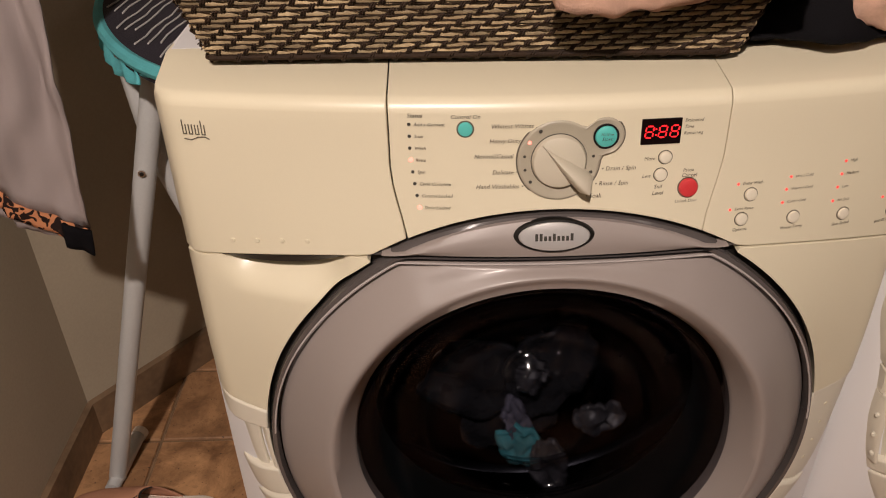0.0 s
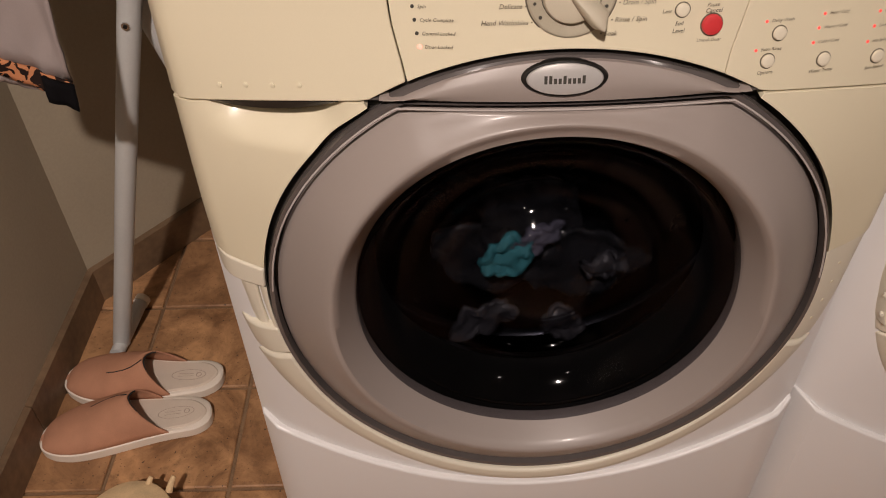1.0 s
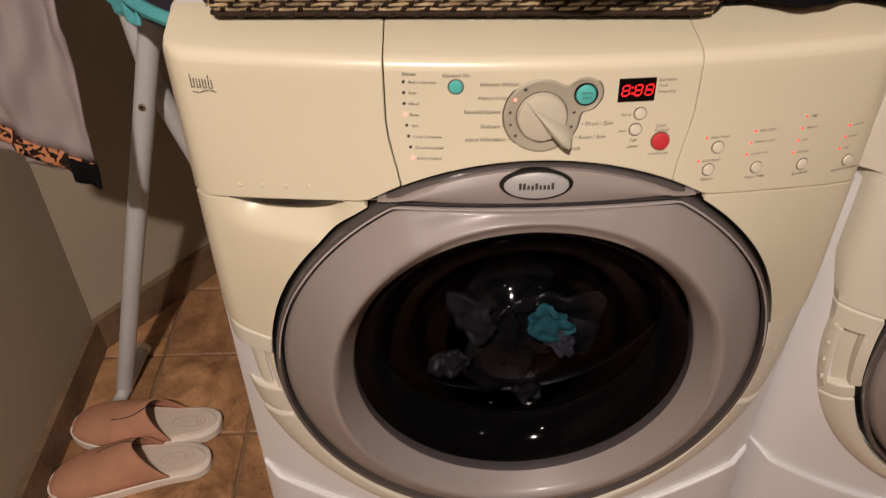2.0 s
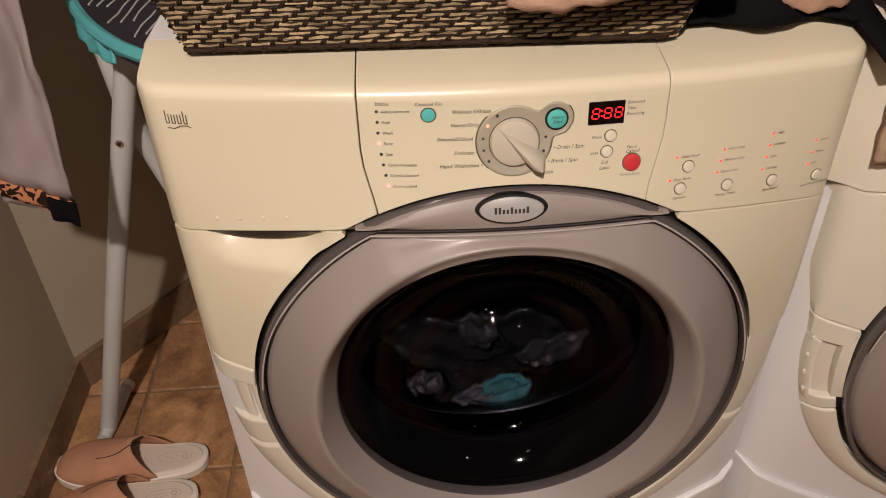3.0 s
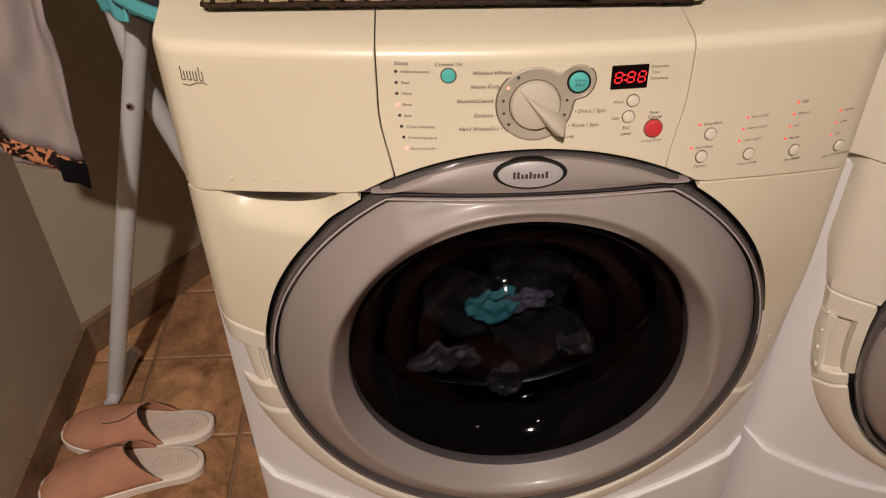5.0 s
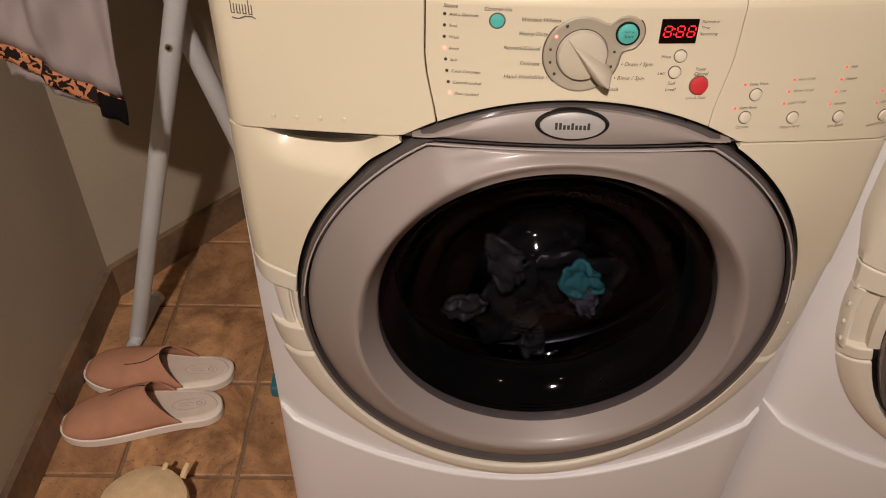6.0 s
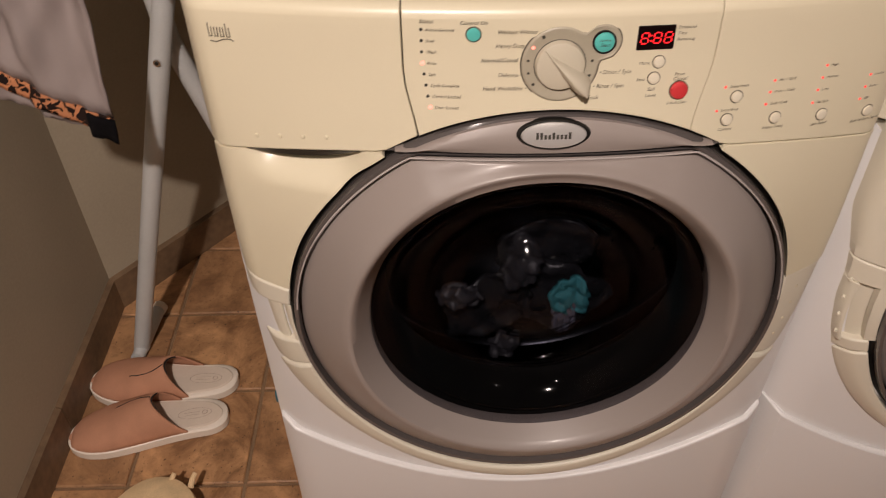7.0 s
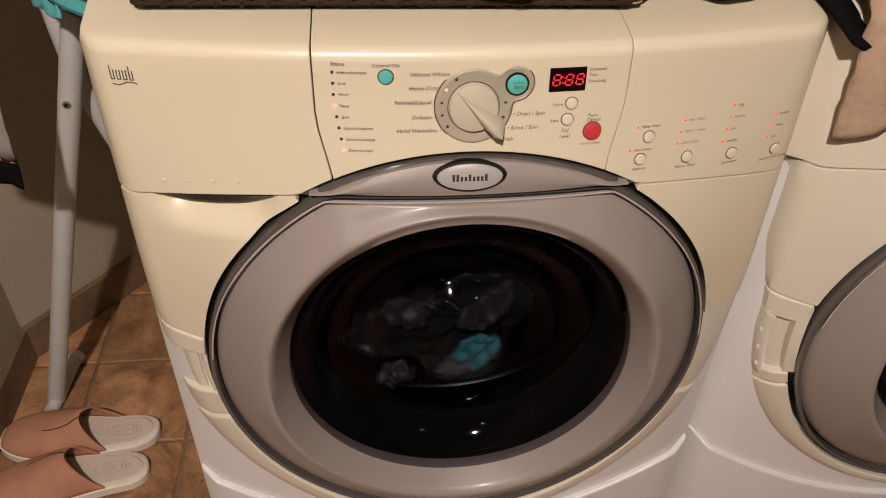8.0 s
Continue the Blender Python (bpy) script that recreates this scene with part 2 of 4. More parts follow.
def tube(bm, pts, r, seg=12, cap=True, flat=1.0):
    pts = [Vector(p) for p in pts]
    rows = []
    for i, p in enumerate(pts):
        d = (pts[min(i + 1, len(pts) - 1)] - pts[max(i - 1, 0)]).normalized()
        up = Vector((0, 0, 1)) if abs(d.z) < 0.95 else Vector((0, 1, 0))
        a = d.cross(up).normalized()
        b = a.cross(d).normalized()
        rr = r[i] if isinstance(r, (list, tuple)) else r
        rows.append([p + a * math.cos(k * 2 * math.pi / seg) * rr * flat + b * math.sin(k * 2 * math.pi / seg) * rr for k in range(seg)])
    vs = grid(bm, rows, True)
    if cap:
        bm.faces.new(vs[0][::-1])
        bm.faces.new(vs[-1])
    return bm


def clamp(t):
    return min(1.0, max(0.0, t))


def ease(a, b, t):
    t = clamp((t - a) / (b - a))
    return t * t * (3 - 2 * t)


# ---- the front shape shared by the two machines (x from the machine's middle, z from the floor) ----
ZC = 0.600          # middle of the round door
HALF = 0.338        # half width of the coloured front
RIM = 0.2825        # radius of the round opening in the front
SEAM = 0.838        # height of the seam under the console


def front(x, z):
    b = 0.085 - 0.045 * ease(0.72, 0.97, z) - 0.035 * ease(0.60, 0.30, z) - 0.01 * ease(0.30, 0.0, z)
    y = -b * (1 - (x / 0.35) ** 2) - 0.012
    over = abs(x) - 0.316
    if over > 0:
        y += 0.024 - math.sqrt(max(0.0, 0.024 ** 2 - over ** 2))
    return y


def on_front(x, z, lift=0.0):
    """A frame that lies on the front: x to the right, y up, z out of it."""
    e = 0.002
    p = Vector((x, front(x, z), z))
    tx = (Vector((x + e, front(x + e, z), z)) - p).normalized()
    tz = (Vector((x, front(x, z + e), z + e)) - p).normalized()
    n = tx.cross(tz).normalized()
    tz = n.cross(tx)
    m = Matrix((tx, tz, n)).transposed().to_4x4()
    m.translation = p + n * lift
    return m


def sag(x):
    """The seam under the console drops a little towards its ends."""
    return 0.021 * (max(0.0, abs(x) - 0.12) / 0.218) ** 1.6


def swell(a):
    """The round opening is a little wider below than above."""
    return 1 + 0.035 * ease(0.35, -0.75, math.sin(a)) + 0.032 * ease(-0.35, -1.0, math.sin(a))


def rise(a):
    """The inner edge of the door reaches a little higher at the top."""
    return 1 + 0.078 * ease(0.05, 1.0, math.sin(a))


SHAPE = {"low": 0.338}


def rim_out(a):
    """Outer radius of the coloured front round the door at the angle a."""
    c, s = math.cos(a), math.sin(a)
    low = SHAPE["low"]
    if s <= 0:
        return low
    side = HALF / max(abs(c), 1e-6)
    r = min(low + (side - low) * ease(0.0, 0.32, s), side)
    for k in range(3):
        r = min(side if s > 0.4 else r, (SEAM - sag(r * c) - ZC) / max(s, 1e-6)) if s > 0.4 else r
    return r


def fascia(a0, a1, n, inner=RIM, lift=0.0, depth=0.035, out=None, scoop=0.0):
    rows = []
    for i in range(n + 1):
        a = radians(a0 + (a1 - a0) * i / n)
        ro = out(a) * swell(a) if out else rim_out(a)
        ri = inner * swell(a)
        row = []
        nk = 20 if scoop else 8
        for k in range(nk + 1):
            r = ri + (ro - ri) * k / nk
            x, z = r * math.cos(a), ZC + r * math.sin(a)
            low = ease(0.3, -0.3, math.sin(a))
            fall = low * 0.030 * max(0.0, k / nk - 0.3) ** 2
            if scoop:
                # finger hollow under the drawer
                fall += scoop * math.exp(-((x + 0.241) / 0.050) ** 4) * ease(0.785, 0.836, z)
            row.append(Vector((x, front(x, z) - lift + fall, z)))
        rows.append(row)
    return plate(rows, depth)


def arch(x):
    return SEAM - sag(x) + (0.042 * (1 - (x / 0.161) ** 2) if abs(x) < 0.161 else 0.0)


def console_plate(left, right, n=26):
    """The console between two lines x = left(z) and x = right(z): face, rounded brow, gently rising top."""
    rows = []
    steps = [0, 0.15, 0.3, 0.45, 0.6, 0.75, 0.88, 1.0]
    for i in range(n + 1):
        u = i / n
        row = []
        for v in steps:
            z = arch(left(0.9)) + (0.962 - arch(left(0.9))) * v
            x = left(z) + (right(z) - left(z)) * u
            z = arch(x) + 0.0015 + (0.962 - arch(x)) * v
            x = left(z) + (right(z) - left(z)) * u
            row.append(Vector((x, front(x, z), z)))
        x = left(0.97) + (right(0.97) - left(0.97)) * u
        y0 = front(x, 0.962)
        for k in range(1, 7):
            a = radians(75) * k / 6
            row.append(Vector((x, y0 + 0.014 * (1 - math.cos(a)), 0.962 + 0.014 * math.sin(a))))
        y1, z1 = row[-1].y, row[-1].z
        for k in range(1, 4):
            row.append(Vector((x, y1 + (0.052 - y1) * k / 3, z1 + 0.011 * k / 3)))
        rows.append(row)
    return plate(rows, 0.02)


def polar_ring(profile, cut=None, n=200, a0=0.0, a1=360.0, crest=0.0):
    """A ring round the door's middle: profile rows of (radius, offset from the front); cut flattens its top."""
    bm = bmesh.new()
    rows = []
    edge = max(r for r, off in profile)
    for r, off in profile:
        row = []
        for i in range(n):
            a = radians(a0 + (a1 - a0) * i / n)
            s, o = math.sin(a), off
            rr = r * (1 + (swell(a) - 1) * ease(0.205, 0.26, r)) * (1 + (rise(a) - 1) * ease(0.262, 0.215, r))
            if cut and s > 0:
                if crest and r > crest and off < 0.03:
                    # the shoulder narrows and flattens under the straight upper edge
                    free = edge * swell(a)
                    stop = min(free, cut / s)
                    start = crest * rise(a)
                    q = (r - crest) / (edge - crest)
                    c = ease(0.0, 0.045, free - stop)
                    rr = rr + (start + (stop - start) * q - rr) * ease(0.0, 0.006, free - stop)
                    o = off + (-0.0255 + 0.006 * q * q - off) * c
                    if o < 0:
                        o += 0.014 * ease(0.45, 1.0, s) * min(1.0, -o / 0.018)
                else:
                    rr = min(rr, (cut - max(0.0, 0.272 - r) * 0.06) / s)
                    if crest and off < 0:
                        o += 0.014 * ease(0.45, 1.0, s) * min(1.0, -off / 0.018)
            x, z = rr * math.cos(a), ZC + rr * math.sin(a)
            row.append(Vector((x, front(x * 0.9, z) + o, z)))
        rows.append(row)
    grid(bm, rows, True)
    return bm


def shell(ob, t):
    m = ob.modifiers.new("shell", "SOLIDIFY")
    m.thickness, m.offset = t, 0
    return ob


def lettering(text, x, z, size, parent, mat=INK, align="LEFT", name="lettering", lean=0.0, lift=0.0009):
    cu = bpy.data.curves.new("text", "FONT")
    cu.body, cu.size, cu.align_x, cu.align_y, cu.shear = text, size, align, "CENTER", 0.2
    cu.resolution_u = 2
    tmp = bpy.data.objects.new("text", cu)
    scene.collection.objects.link(tmp)
    bpy.context.view_layer.update()
    me = bpy.data.meshes.new_from_object(tmp.evaluated_get(bpy.context.evaluated_depsgraph_get()))
    bpy.data.objects.remove(tmp)
    me.materials.clear()
    me.materials.append(mat)
    ob = new(name, me)
    ob.parent = parent
    ob.matrix_basis = on_front(x, z, lift) @ pose(0, 0, 0, 0, 0, lean)
    return ob


def dome(name, x, z, r, h, mat, parent, label="", seg=20):
    bm = bmesh.new()
    rows = [[Vector((r * k * math.cos(i * 2 * math.pi / seg), r * k * math.sin(i * 2 * math.pi / seg), hh)) for i in range(seg)]
            for k, hh in ((1.0, -0.004), (1.0, h * 0.5), (0.93, h * 0.8), (0.7, h * 0.96), (0.35, h), (0.05, h))]
    vs = grid(bm, rows, True)
    bm.faces.new(vs[-1])
    ob = part(name, bm, mat, parent, label)
    ob.matrix_basis = on_front(x, z)
    return ob


def ring_flat(name, x, z, r0, r1, mat, parent, h=0.0006, seg=24, label=""):
    bm = bmesh.new()
    grid(bm, [[Vector((r * math.cos(i * 2 * math.pi / seg), r * math.sin(i * 2 * math.pi / seg), hh)) for i in range(seg)]
              for r, hh in ((r0, -0.001), (r0, h), (r1, h), (r1, -0.001))], True)
    ob = part(name, bm, mat, parent, label)
    ob.matrix_basis = on_front(x, z)
    return ob


# ---- the room ----
LEFT, RIGHT, BACK, NEAR, TOP = -0.812, 3.40, 1.16, -4.20, 2.55
CORNER = Vector((-0.812, 0.565, 0))
DIAG = Vector((-0.345, 1.16, 0))


def room():
    bm = bmesh.new()
    box(bm, LEFT - 0.1, RIGHT + 0.1, NEAR - 0.1, BACK + 0.1, -0.1, -0.005)
    fl = tagged(part("floor", bm, GROUT, None, smooth=False), "brown stone-look tiled floor with darker worn joints", "floor", kind="structure")

    def slab(name, a, b, inward, label, skirt=True, mat=WALL):
        a, b = Vector((*a, 0)), Vector((*b, 0))
        d = (b - a).normalized()
        out = -Vector((*inward, 0)).normalized() * 0.1
        bm = bmesh.new()
        lo = [bm.verts.new(p) for p in (a, b, b + out, a + out)]
        hi = [bm.verts.new(v.co + Vector((0, 0, TOP))) for v in lo]
        bm.faces.new(lo[::-1]), bm.faces.new(hi)
        for i in range(4):
            j = (i + 1) % 4
            bm.faces.new((lo[i], lo[j], hi[j], hi[i]))
        w = tagged(part(name, bm, mat, None, smooth=False), label, "wall", kind="structure")
        if skirt:
            base = tagged(new("baseboard"), "brown tile skirting along the foot of the wall", "baseboard", kind="structure")
            L, n = (b - a).length, max(1, round((b - a).length / 0.33))
            for i in range(n):
                p0, p1 = a + d * (L * i / n + 0.0015), a + d * (L * (i + 1) / n - 0.0015)
                bm = bmesh.new()
                w2 = Vector((*inward, 0)).normalized() * 0.011
                lo = [bm.verts.new(p) for p in (p0, p1, p1 + w2, p0 + w2)]
                hi = [bm.verts.new(v.co + Vector((0, 0, 0.086 - (0.004 if k > 1 else 0)))) for k, v in enumerate(lo)]
                bm.faces.new(lo[::-1]), bm.faces.new(hi)
                for k in range(4):
                    j = (k + 1) % 4
                    bm.faces.new((lo[k], lo[j], hi[j], hi[k]))
                part("tile", bm, TILE_EDGE, base, smooth=False)
        return w

    dn = Vector((DIAG.y - CORNER.y, -(DIAG.x - CORNER.x)))
    slab("wall_west", (LEFT, NEAR), (LEFT, CORNER.y), (1, 0), "plain beige painted wall beside the machines")
    slab("wall_corner", (CORNER.x, CORNER.y), (DIAG.x, DIAG.y), dn, "beige painted wall set at an angle in the corner")
    slab("wall_north", (DIAG.x, BACK), (RIGHT, BACK), (0, -1), "beige painted wall behind the machines")
    # unseen walls, made dark so little light bounces into the shadows
    slab("wall_east", (RIGHT, BACK), (RIGHT, NEAR), (-1, 0), "unseen wall beyond the dryer, dark to cut bounced light", False, DARK_UNSEEN)
    slab("wall_south", (RIGHT, NEAR), (LEFT, NEAR), (0, 1), "unseen wall across from the machines, dark to cut bounced light", False, DARK_UNSEEN)
    # unseen ceiling, dark for the same low bounce
    bm = bmesh.new()
    box(bm, LEFT - 0.1, RIGHT + 0.1, NEAR - 0.1, BACK + 0.1, TOP, TOP + 0.1)
    tagged(part("ceiling", bm, DARK_UNSEEN, None, smooth=False), "unseen brown ceiling, dark to cut bounced light", "ceiling", kind="structure")
    return fl


floor = room()


def ceiling_lamp(x, y, z, aim):
    """An unseen round lamp on a short stem from the ceiling, facing the machines."""
    t = thing("ceiling_light", "unseen round ceiling lamp with a glowing white diffuser", "lamp")
    p, q = Vector((x, y, z)), Vector(aim)
    turn = look(p, q).to_3x3()

    def ring(r, d):
        return [p + turn @ Vector((r * math.cos(k * math.pi / 12), r * math.sin(k * math.pi / 12), -d)) for k in range(24)]
    bm = bmesh.new()
    vs = grid(bm, [ring(0.0345, 0.002), ring(0.060, 0.006), ring(0.072, 0.0), ring(0.070, -0.05), ring(0.045, -0.09), ring(0.012, -0.10)], True)
    bm.faces.new(vs[-1])
    part("housing", bm, CHROME, t, "metal lamp housing")
    bm = bmesh.new()
    vs = grid(bm, [ring(0.034, 0.0), ring(0.022, 0.004), ring(0.007, 0.006)], True)
    bm.faces.new(vs[-1])
    part("diffuser", bm, LAMP_GLOW, t, "glowing white diffuser")
    bm = bmesh.new()
    tube(bm, [p - (q - p).normalized() * 0.09, Vector((x, y - 0.06, TOP))], 0.012, 10)
    part("stem", bm, CHROME, t)
    return t


for at, watts, radius in LAMPS:
    low = Vector((-0.05, 0.1, 0.45))
    ceiling_lamp(*(Vector(at) - (low - Vector(at)).normalized() * 0.06), low)


# ---- washing machine and dryer ----
def machine(name, label, x0, washer):
    t = thing(name, label, "washing machine" if washer else "clothes dryer", (x0, 0, 0))
    flip = 1 if washer else -1
    cream = BEIGE if washer else CREAM
    SHAPE["low"] = 0.338 if washer else 0.325
    west = -0.343 if washer else -0.3505
    # white cabinet with a bulging lower front
    rows = []
    for i in range(25):
        x = west + (0.343 - west) * i / 24
        row = []
        for z in [0.012, 0.05, 0.1, 0.15, 0.2, 0.25, 0.3, 0.35, 0.4, 0.45, 0.5, 0.55, 0.6, 0.65, 0.70, 0.74, 0.77, 0.80]:
            y = front(x * 0.96, z) + 0.019
            over = abs(x) - 0.328
            if over > 0:
                y += 0.016 - math.sqrt(max(0, 0.016 ** 2 - over ** 2))
            row.append(Vector((x, y, z)))
        rows.append(row)
    bm = plate(rows, 0.05)
    hole = [f for f in bm.faces if math.hypot(f.calc_center_median().x, f.calc_center_median().z - ZC) < 0.242]
    bmesh.ops.delete(bm, geom=hole, context="FACES")
    part("front_panel", bm, WHITE, t, "white enamelled front sheet")
    bm = bmesh.new()
    box(bm, west, 0.343, 0.045, 0.76, 0.02, 0.97)
    bmesh.ops.delete(bm, geom=[f for f in bm.faces if f.normal.y < -0.9 or f.normal.z > 0.9], context="FACES")
    part("cabinet", bm, WHITE, t, "white enamelled steel cabinet", bevel=0.006)
    bm = bmesh.new()
    box(bm, -0.342, 0.342, 0.050, 0.76, 0.955, 0.9868)
    part("top_panel", bm, WHITE, t, "white enamelled top", bevel=0.008)
    # lower service panel
    rows = []
    for i in range(33):
        x = west + 0.002 + (0.339 - west) * i / 32
        zt = 0.250 + 0.094 * (abs(x) / 0.338) ** 1.9
        row = []
        for k in range(9):
            z = 0.03 + (zt - 0.03) * k / 8
            y = front(x * 0.96, z) + 0.011
            over = abs(x) - 0.322
            if over > 0:
                y += 0.022 - math.sqrt(max(0, 0.022 ** 2 - over ** 2))
            row.append(Vector((x, y, z)))
        rows.append(row)
    part("service_panel", plate(rows, 0.03), WHITE, t, "white lower panel with a curved upper edge", bevel=0.004)
    for sx in (-0.29, 0.29):
        for y in (0.08, 0.68):
            bm = bmesh.new()
            tube(bm, [(sx, y, 0.0), (sx, y, 0.03)], 0.02)
            part("foot", bm, RUBBER_AND_GAP, t)

    # coloured front round the door
    def ang(a0, a1):
        return (a0, a1) if washer else (180 - a1, 180 - a0)
    part("front_cover", fascia(*ang(124.6, 172.3), 60, scoop=0.034 if washer else 0.0), cream, t, "yellowed cream cover beside the door", bevel=0.003)
    part("front_cover", fascia(*ang(8.4, 55.4), 36), cream, t, "yellowed cream cover beside the door", bevel=0.003)
    part("lower_rim", fascia(*ang(199.5, 340.5), 72), CREAM, t, "yellowed cream rim under the door", bevel=0.004)
    # hinge side: a lip, two narrow bars and a foot
    part("hinge_lip", fascia(*ang(172.8, 178.3), 8), CREAM, t, bevel=0.003)
    part("hinge_bar", fascia(*ang(178.8, 191.5), 10, RIM + 0.012, -0.009, 0.03, lambda a: RIM + 0.034), CREAM, t, bevel=0.004)
    part("hinge_bar", fascia(*ang(178.8, 197.0), 10, RIM, -0.004, 0.03, lambda a: RIM + 0.010), CREAM, t, bevel=0.002)
    part("hinge_foot", fascia(*ang(191.0, 199.0), 8, RIM + 0.0, -0.002, 0.03, lambda a: (rim_out(a) - 0.002) / swell(a)), CREAM, t, bevel=0.003)
    # grip side
    if washer:
        part("grip_panel", fascia(*ang(-19.0, 8.0), 24, RIM, -0.003), CREAM, t, bevel=0.003)
    else:
        part("grip_ledge", fascia(*ang(2.0, 8.0), 8, RIM), cream, t, bevel=0.003)
        part("grip_ledge", fascia(*ang(-19.0, -15.0), 6, RIM), cream, t, bevel=0.003)
        part("grip_side", fascia(*ang(-15.2, 2.2), 20, RIM + 0.030), cream, t, bevel=0.004)
        part("grip_recess", fascia(*ang(-15.2, 2.2), 20, RIM, -0.011, 0.012, lambda a: RIM + 0.034), cream, t)
    for i in range(4):
        a = radians((-12.5, -7.5, -2.5, 2.5)[i])
        r = RIM + (0.024 if washer else 0.042)
        dot = dome("grip_dot", flip * r * math.cos(a), ZC + r * math.sin(a), 0.0022, 0.0007, cream, t, seg=10)
        dot.matrix_basis = on_front(flip * r * math.cos(a), ZC + r * math.sin(a), -0.003 if washer else 0.0)
    if not washer:
        rows = []
        for i in range(13):
            a = radians(180 - (-15 + 22 * i / 12))
            rows.append([Vector(((RIM + q) * math.cos(a), front((RIM + q) * math.cos(a), ZC + (RIM + q) * math.sin(a)) + 0.002 - 0.0035 * math.sin(i / 12 * math.pi), ZC + (RIM + q) * math.sin(a))) for q in (0.0, 0.006, 0.012)])
        part("grip_bar", plate(rows, 0.01), cream, t)

    # backing behind the joints
    part("joint_gasket", polar_ring([(0.290, 0.034), (0.284, 0.024), (0.276, 0.018), (0.262, 0.024)]), RUBBER_AND_GAP, t)

    # console
    gl = (lambda z: -0.139 + 0.013 * ease(0.92, 0.84, z)) if washer else (lambda z: -0.08)
    gr = lambda z: 0.139 - 0.013 * ease(0.93, 0.85, z)
    drawer = part("drawer_front" if washer else "console", console_plate(lambda z: -HALF if washer else -0.352, lambda z: gl(z) - 0.0006, 20), cream, t,
                  "yellowed cream detergent drawer front" if washer else "", bevel=0.0015)
    cons = part("console", console_plate(lambda z: gl(z) + 0.0006, lambda z: gr(z) - 0.0003, 34), cream, t, "yellowed cream control panel", bevel=0.0008)
    part("console_end", console_plate(lambda z: gr(z) + 0.0003, lambda z: HALF, 20), cream, t, bevel=0.0008)
    # added black sheet that gives the console joints their shade
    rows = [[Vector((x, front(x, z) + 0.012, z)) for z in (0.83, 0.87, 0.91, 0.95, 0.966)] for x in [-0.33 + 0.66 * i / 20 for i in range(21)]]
    part("console_gap_shade", plate(rows, 0.03), RUBBER_AND_GAP, t)

    # door
    door = part("door", polar_ring([(0.256, 0.040), (0.2695, 0.019), (0.268, 0.010), (0.262, 0.005), (0.250, -0.0035), (0.235, -0.0136), (0.221, -0.0224), (0.2150, -0.0252), (0.2120, -0.0255),
                                    (0.2090, -0.0238), (0.204, -0.014), (0.1975, -0.001), (0.1925, 0.010), (0.1903, 0.0145), (0.1898, 0.030)], cut=0.2335, crest=0.2120), GREY, t,
                "grey plastic round door" if washer else "grey plastic round dryer door")
    part("door_lip", polar_ring([(0.2755, 0.018), (0.2775, 0.007), (0.2760, 0.002), (0.2720, 0.003), (0.2710, 0.014)], cut=0.2372), SMOKE, door, "smoked clear edge of the door")
    bm = bmesh.new()
    line = []
    for i in range(81):
        a = radians(4 + 172 * i / 80)
        r = min(0.2722 * swell(a), 0.2352 / math.sin(a))
        x, z = r * math.cos(a), ZC + r * math.sin(a)
        line.append((x, front(x * 0.9, z) - 0.0005, z))
    tube(bm, line, 0.0010, 6)
    part("door_edge", bm, CLEAR_EDGE, door, "pale clear edge line of the door")
    # cap over the door
    rows = []
    for i in range(31):
        x = -0.158 + 0.316 * i / 30
        z0, z1 = SEAM + 0.002, max(SEAM + 0.0025, arch(x) - 0.0045)
        rows.append([Vector((x, front(x, z0 + (z1 - z0) * k / 4) + 0.004 - 0.004 * math.sin(k / 4 * math.pi), z0 + (z1 - z0) * k / 4)) for k in range(5)])
    part("door_cap_rim", plate(rows, 0.02), SMOKE, t, "smoked arched trim over the door")
    rows = []
    for i in range(31):
        x = -0.150 + 0.300 * i / 30
        z0 = SEAM + 0.004
        z1 = max(z0 + 0.0006, arch(x) - 0.0065 - 0.0020 * (x / 0.150) ** 2)
        rows.append([Vector((x, front(x, z0 + (z1 - z0) * k / 4) - 0.001 - 0.004 * math.sin(k / 4 * math.pi), z0 + (z1 - z0) * k / 4)) for k in range(5)])
    part("door_cap", plate(rows, 0.01), GREY, t)
    return t, door


def oval(name, x, z, a, b, h, mat, parent, label=""):
    bm = bmesh.new()
    seg = 36
    rows = [[Vector((a * k * math.cos(i * 2 * math.pi / seg), b * k * math.sin(i * 2 * math.pi / seg), hh)) for i in range(seg)]
            for k, hh in ((1.0, -0.004), (1.0, h * 0.6), (0.94, h), (0.7, h * 1.15), (0.3, h * 1.25), (0.02, h * 1.25))]
    grid(bm, rows, True)
    ob = part(name, bm, mat, parent, label)
    ob.matrix_basis = on_front(x, z)
    return ob


WX = 0.012
washer, door = machine("washing_machine", "yellowed cream and white front-loading washing machine, running", WX, True)
dryer, dryer_door = machine("clothes_dryer", "matching cream and white front-loading clothes dryer beside the washer", WX + 0.695, False)


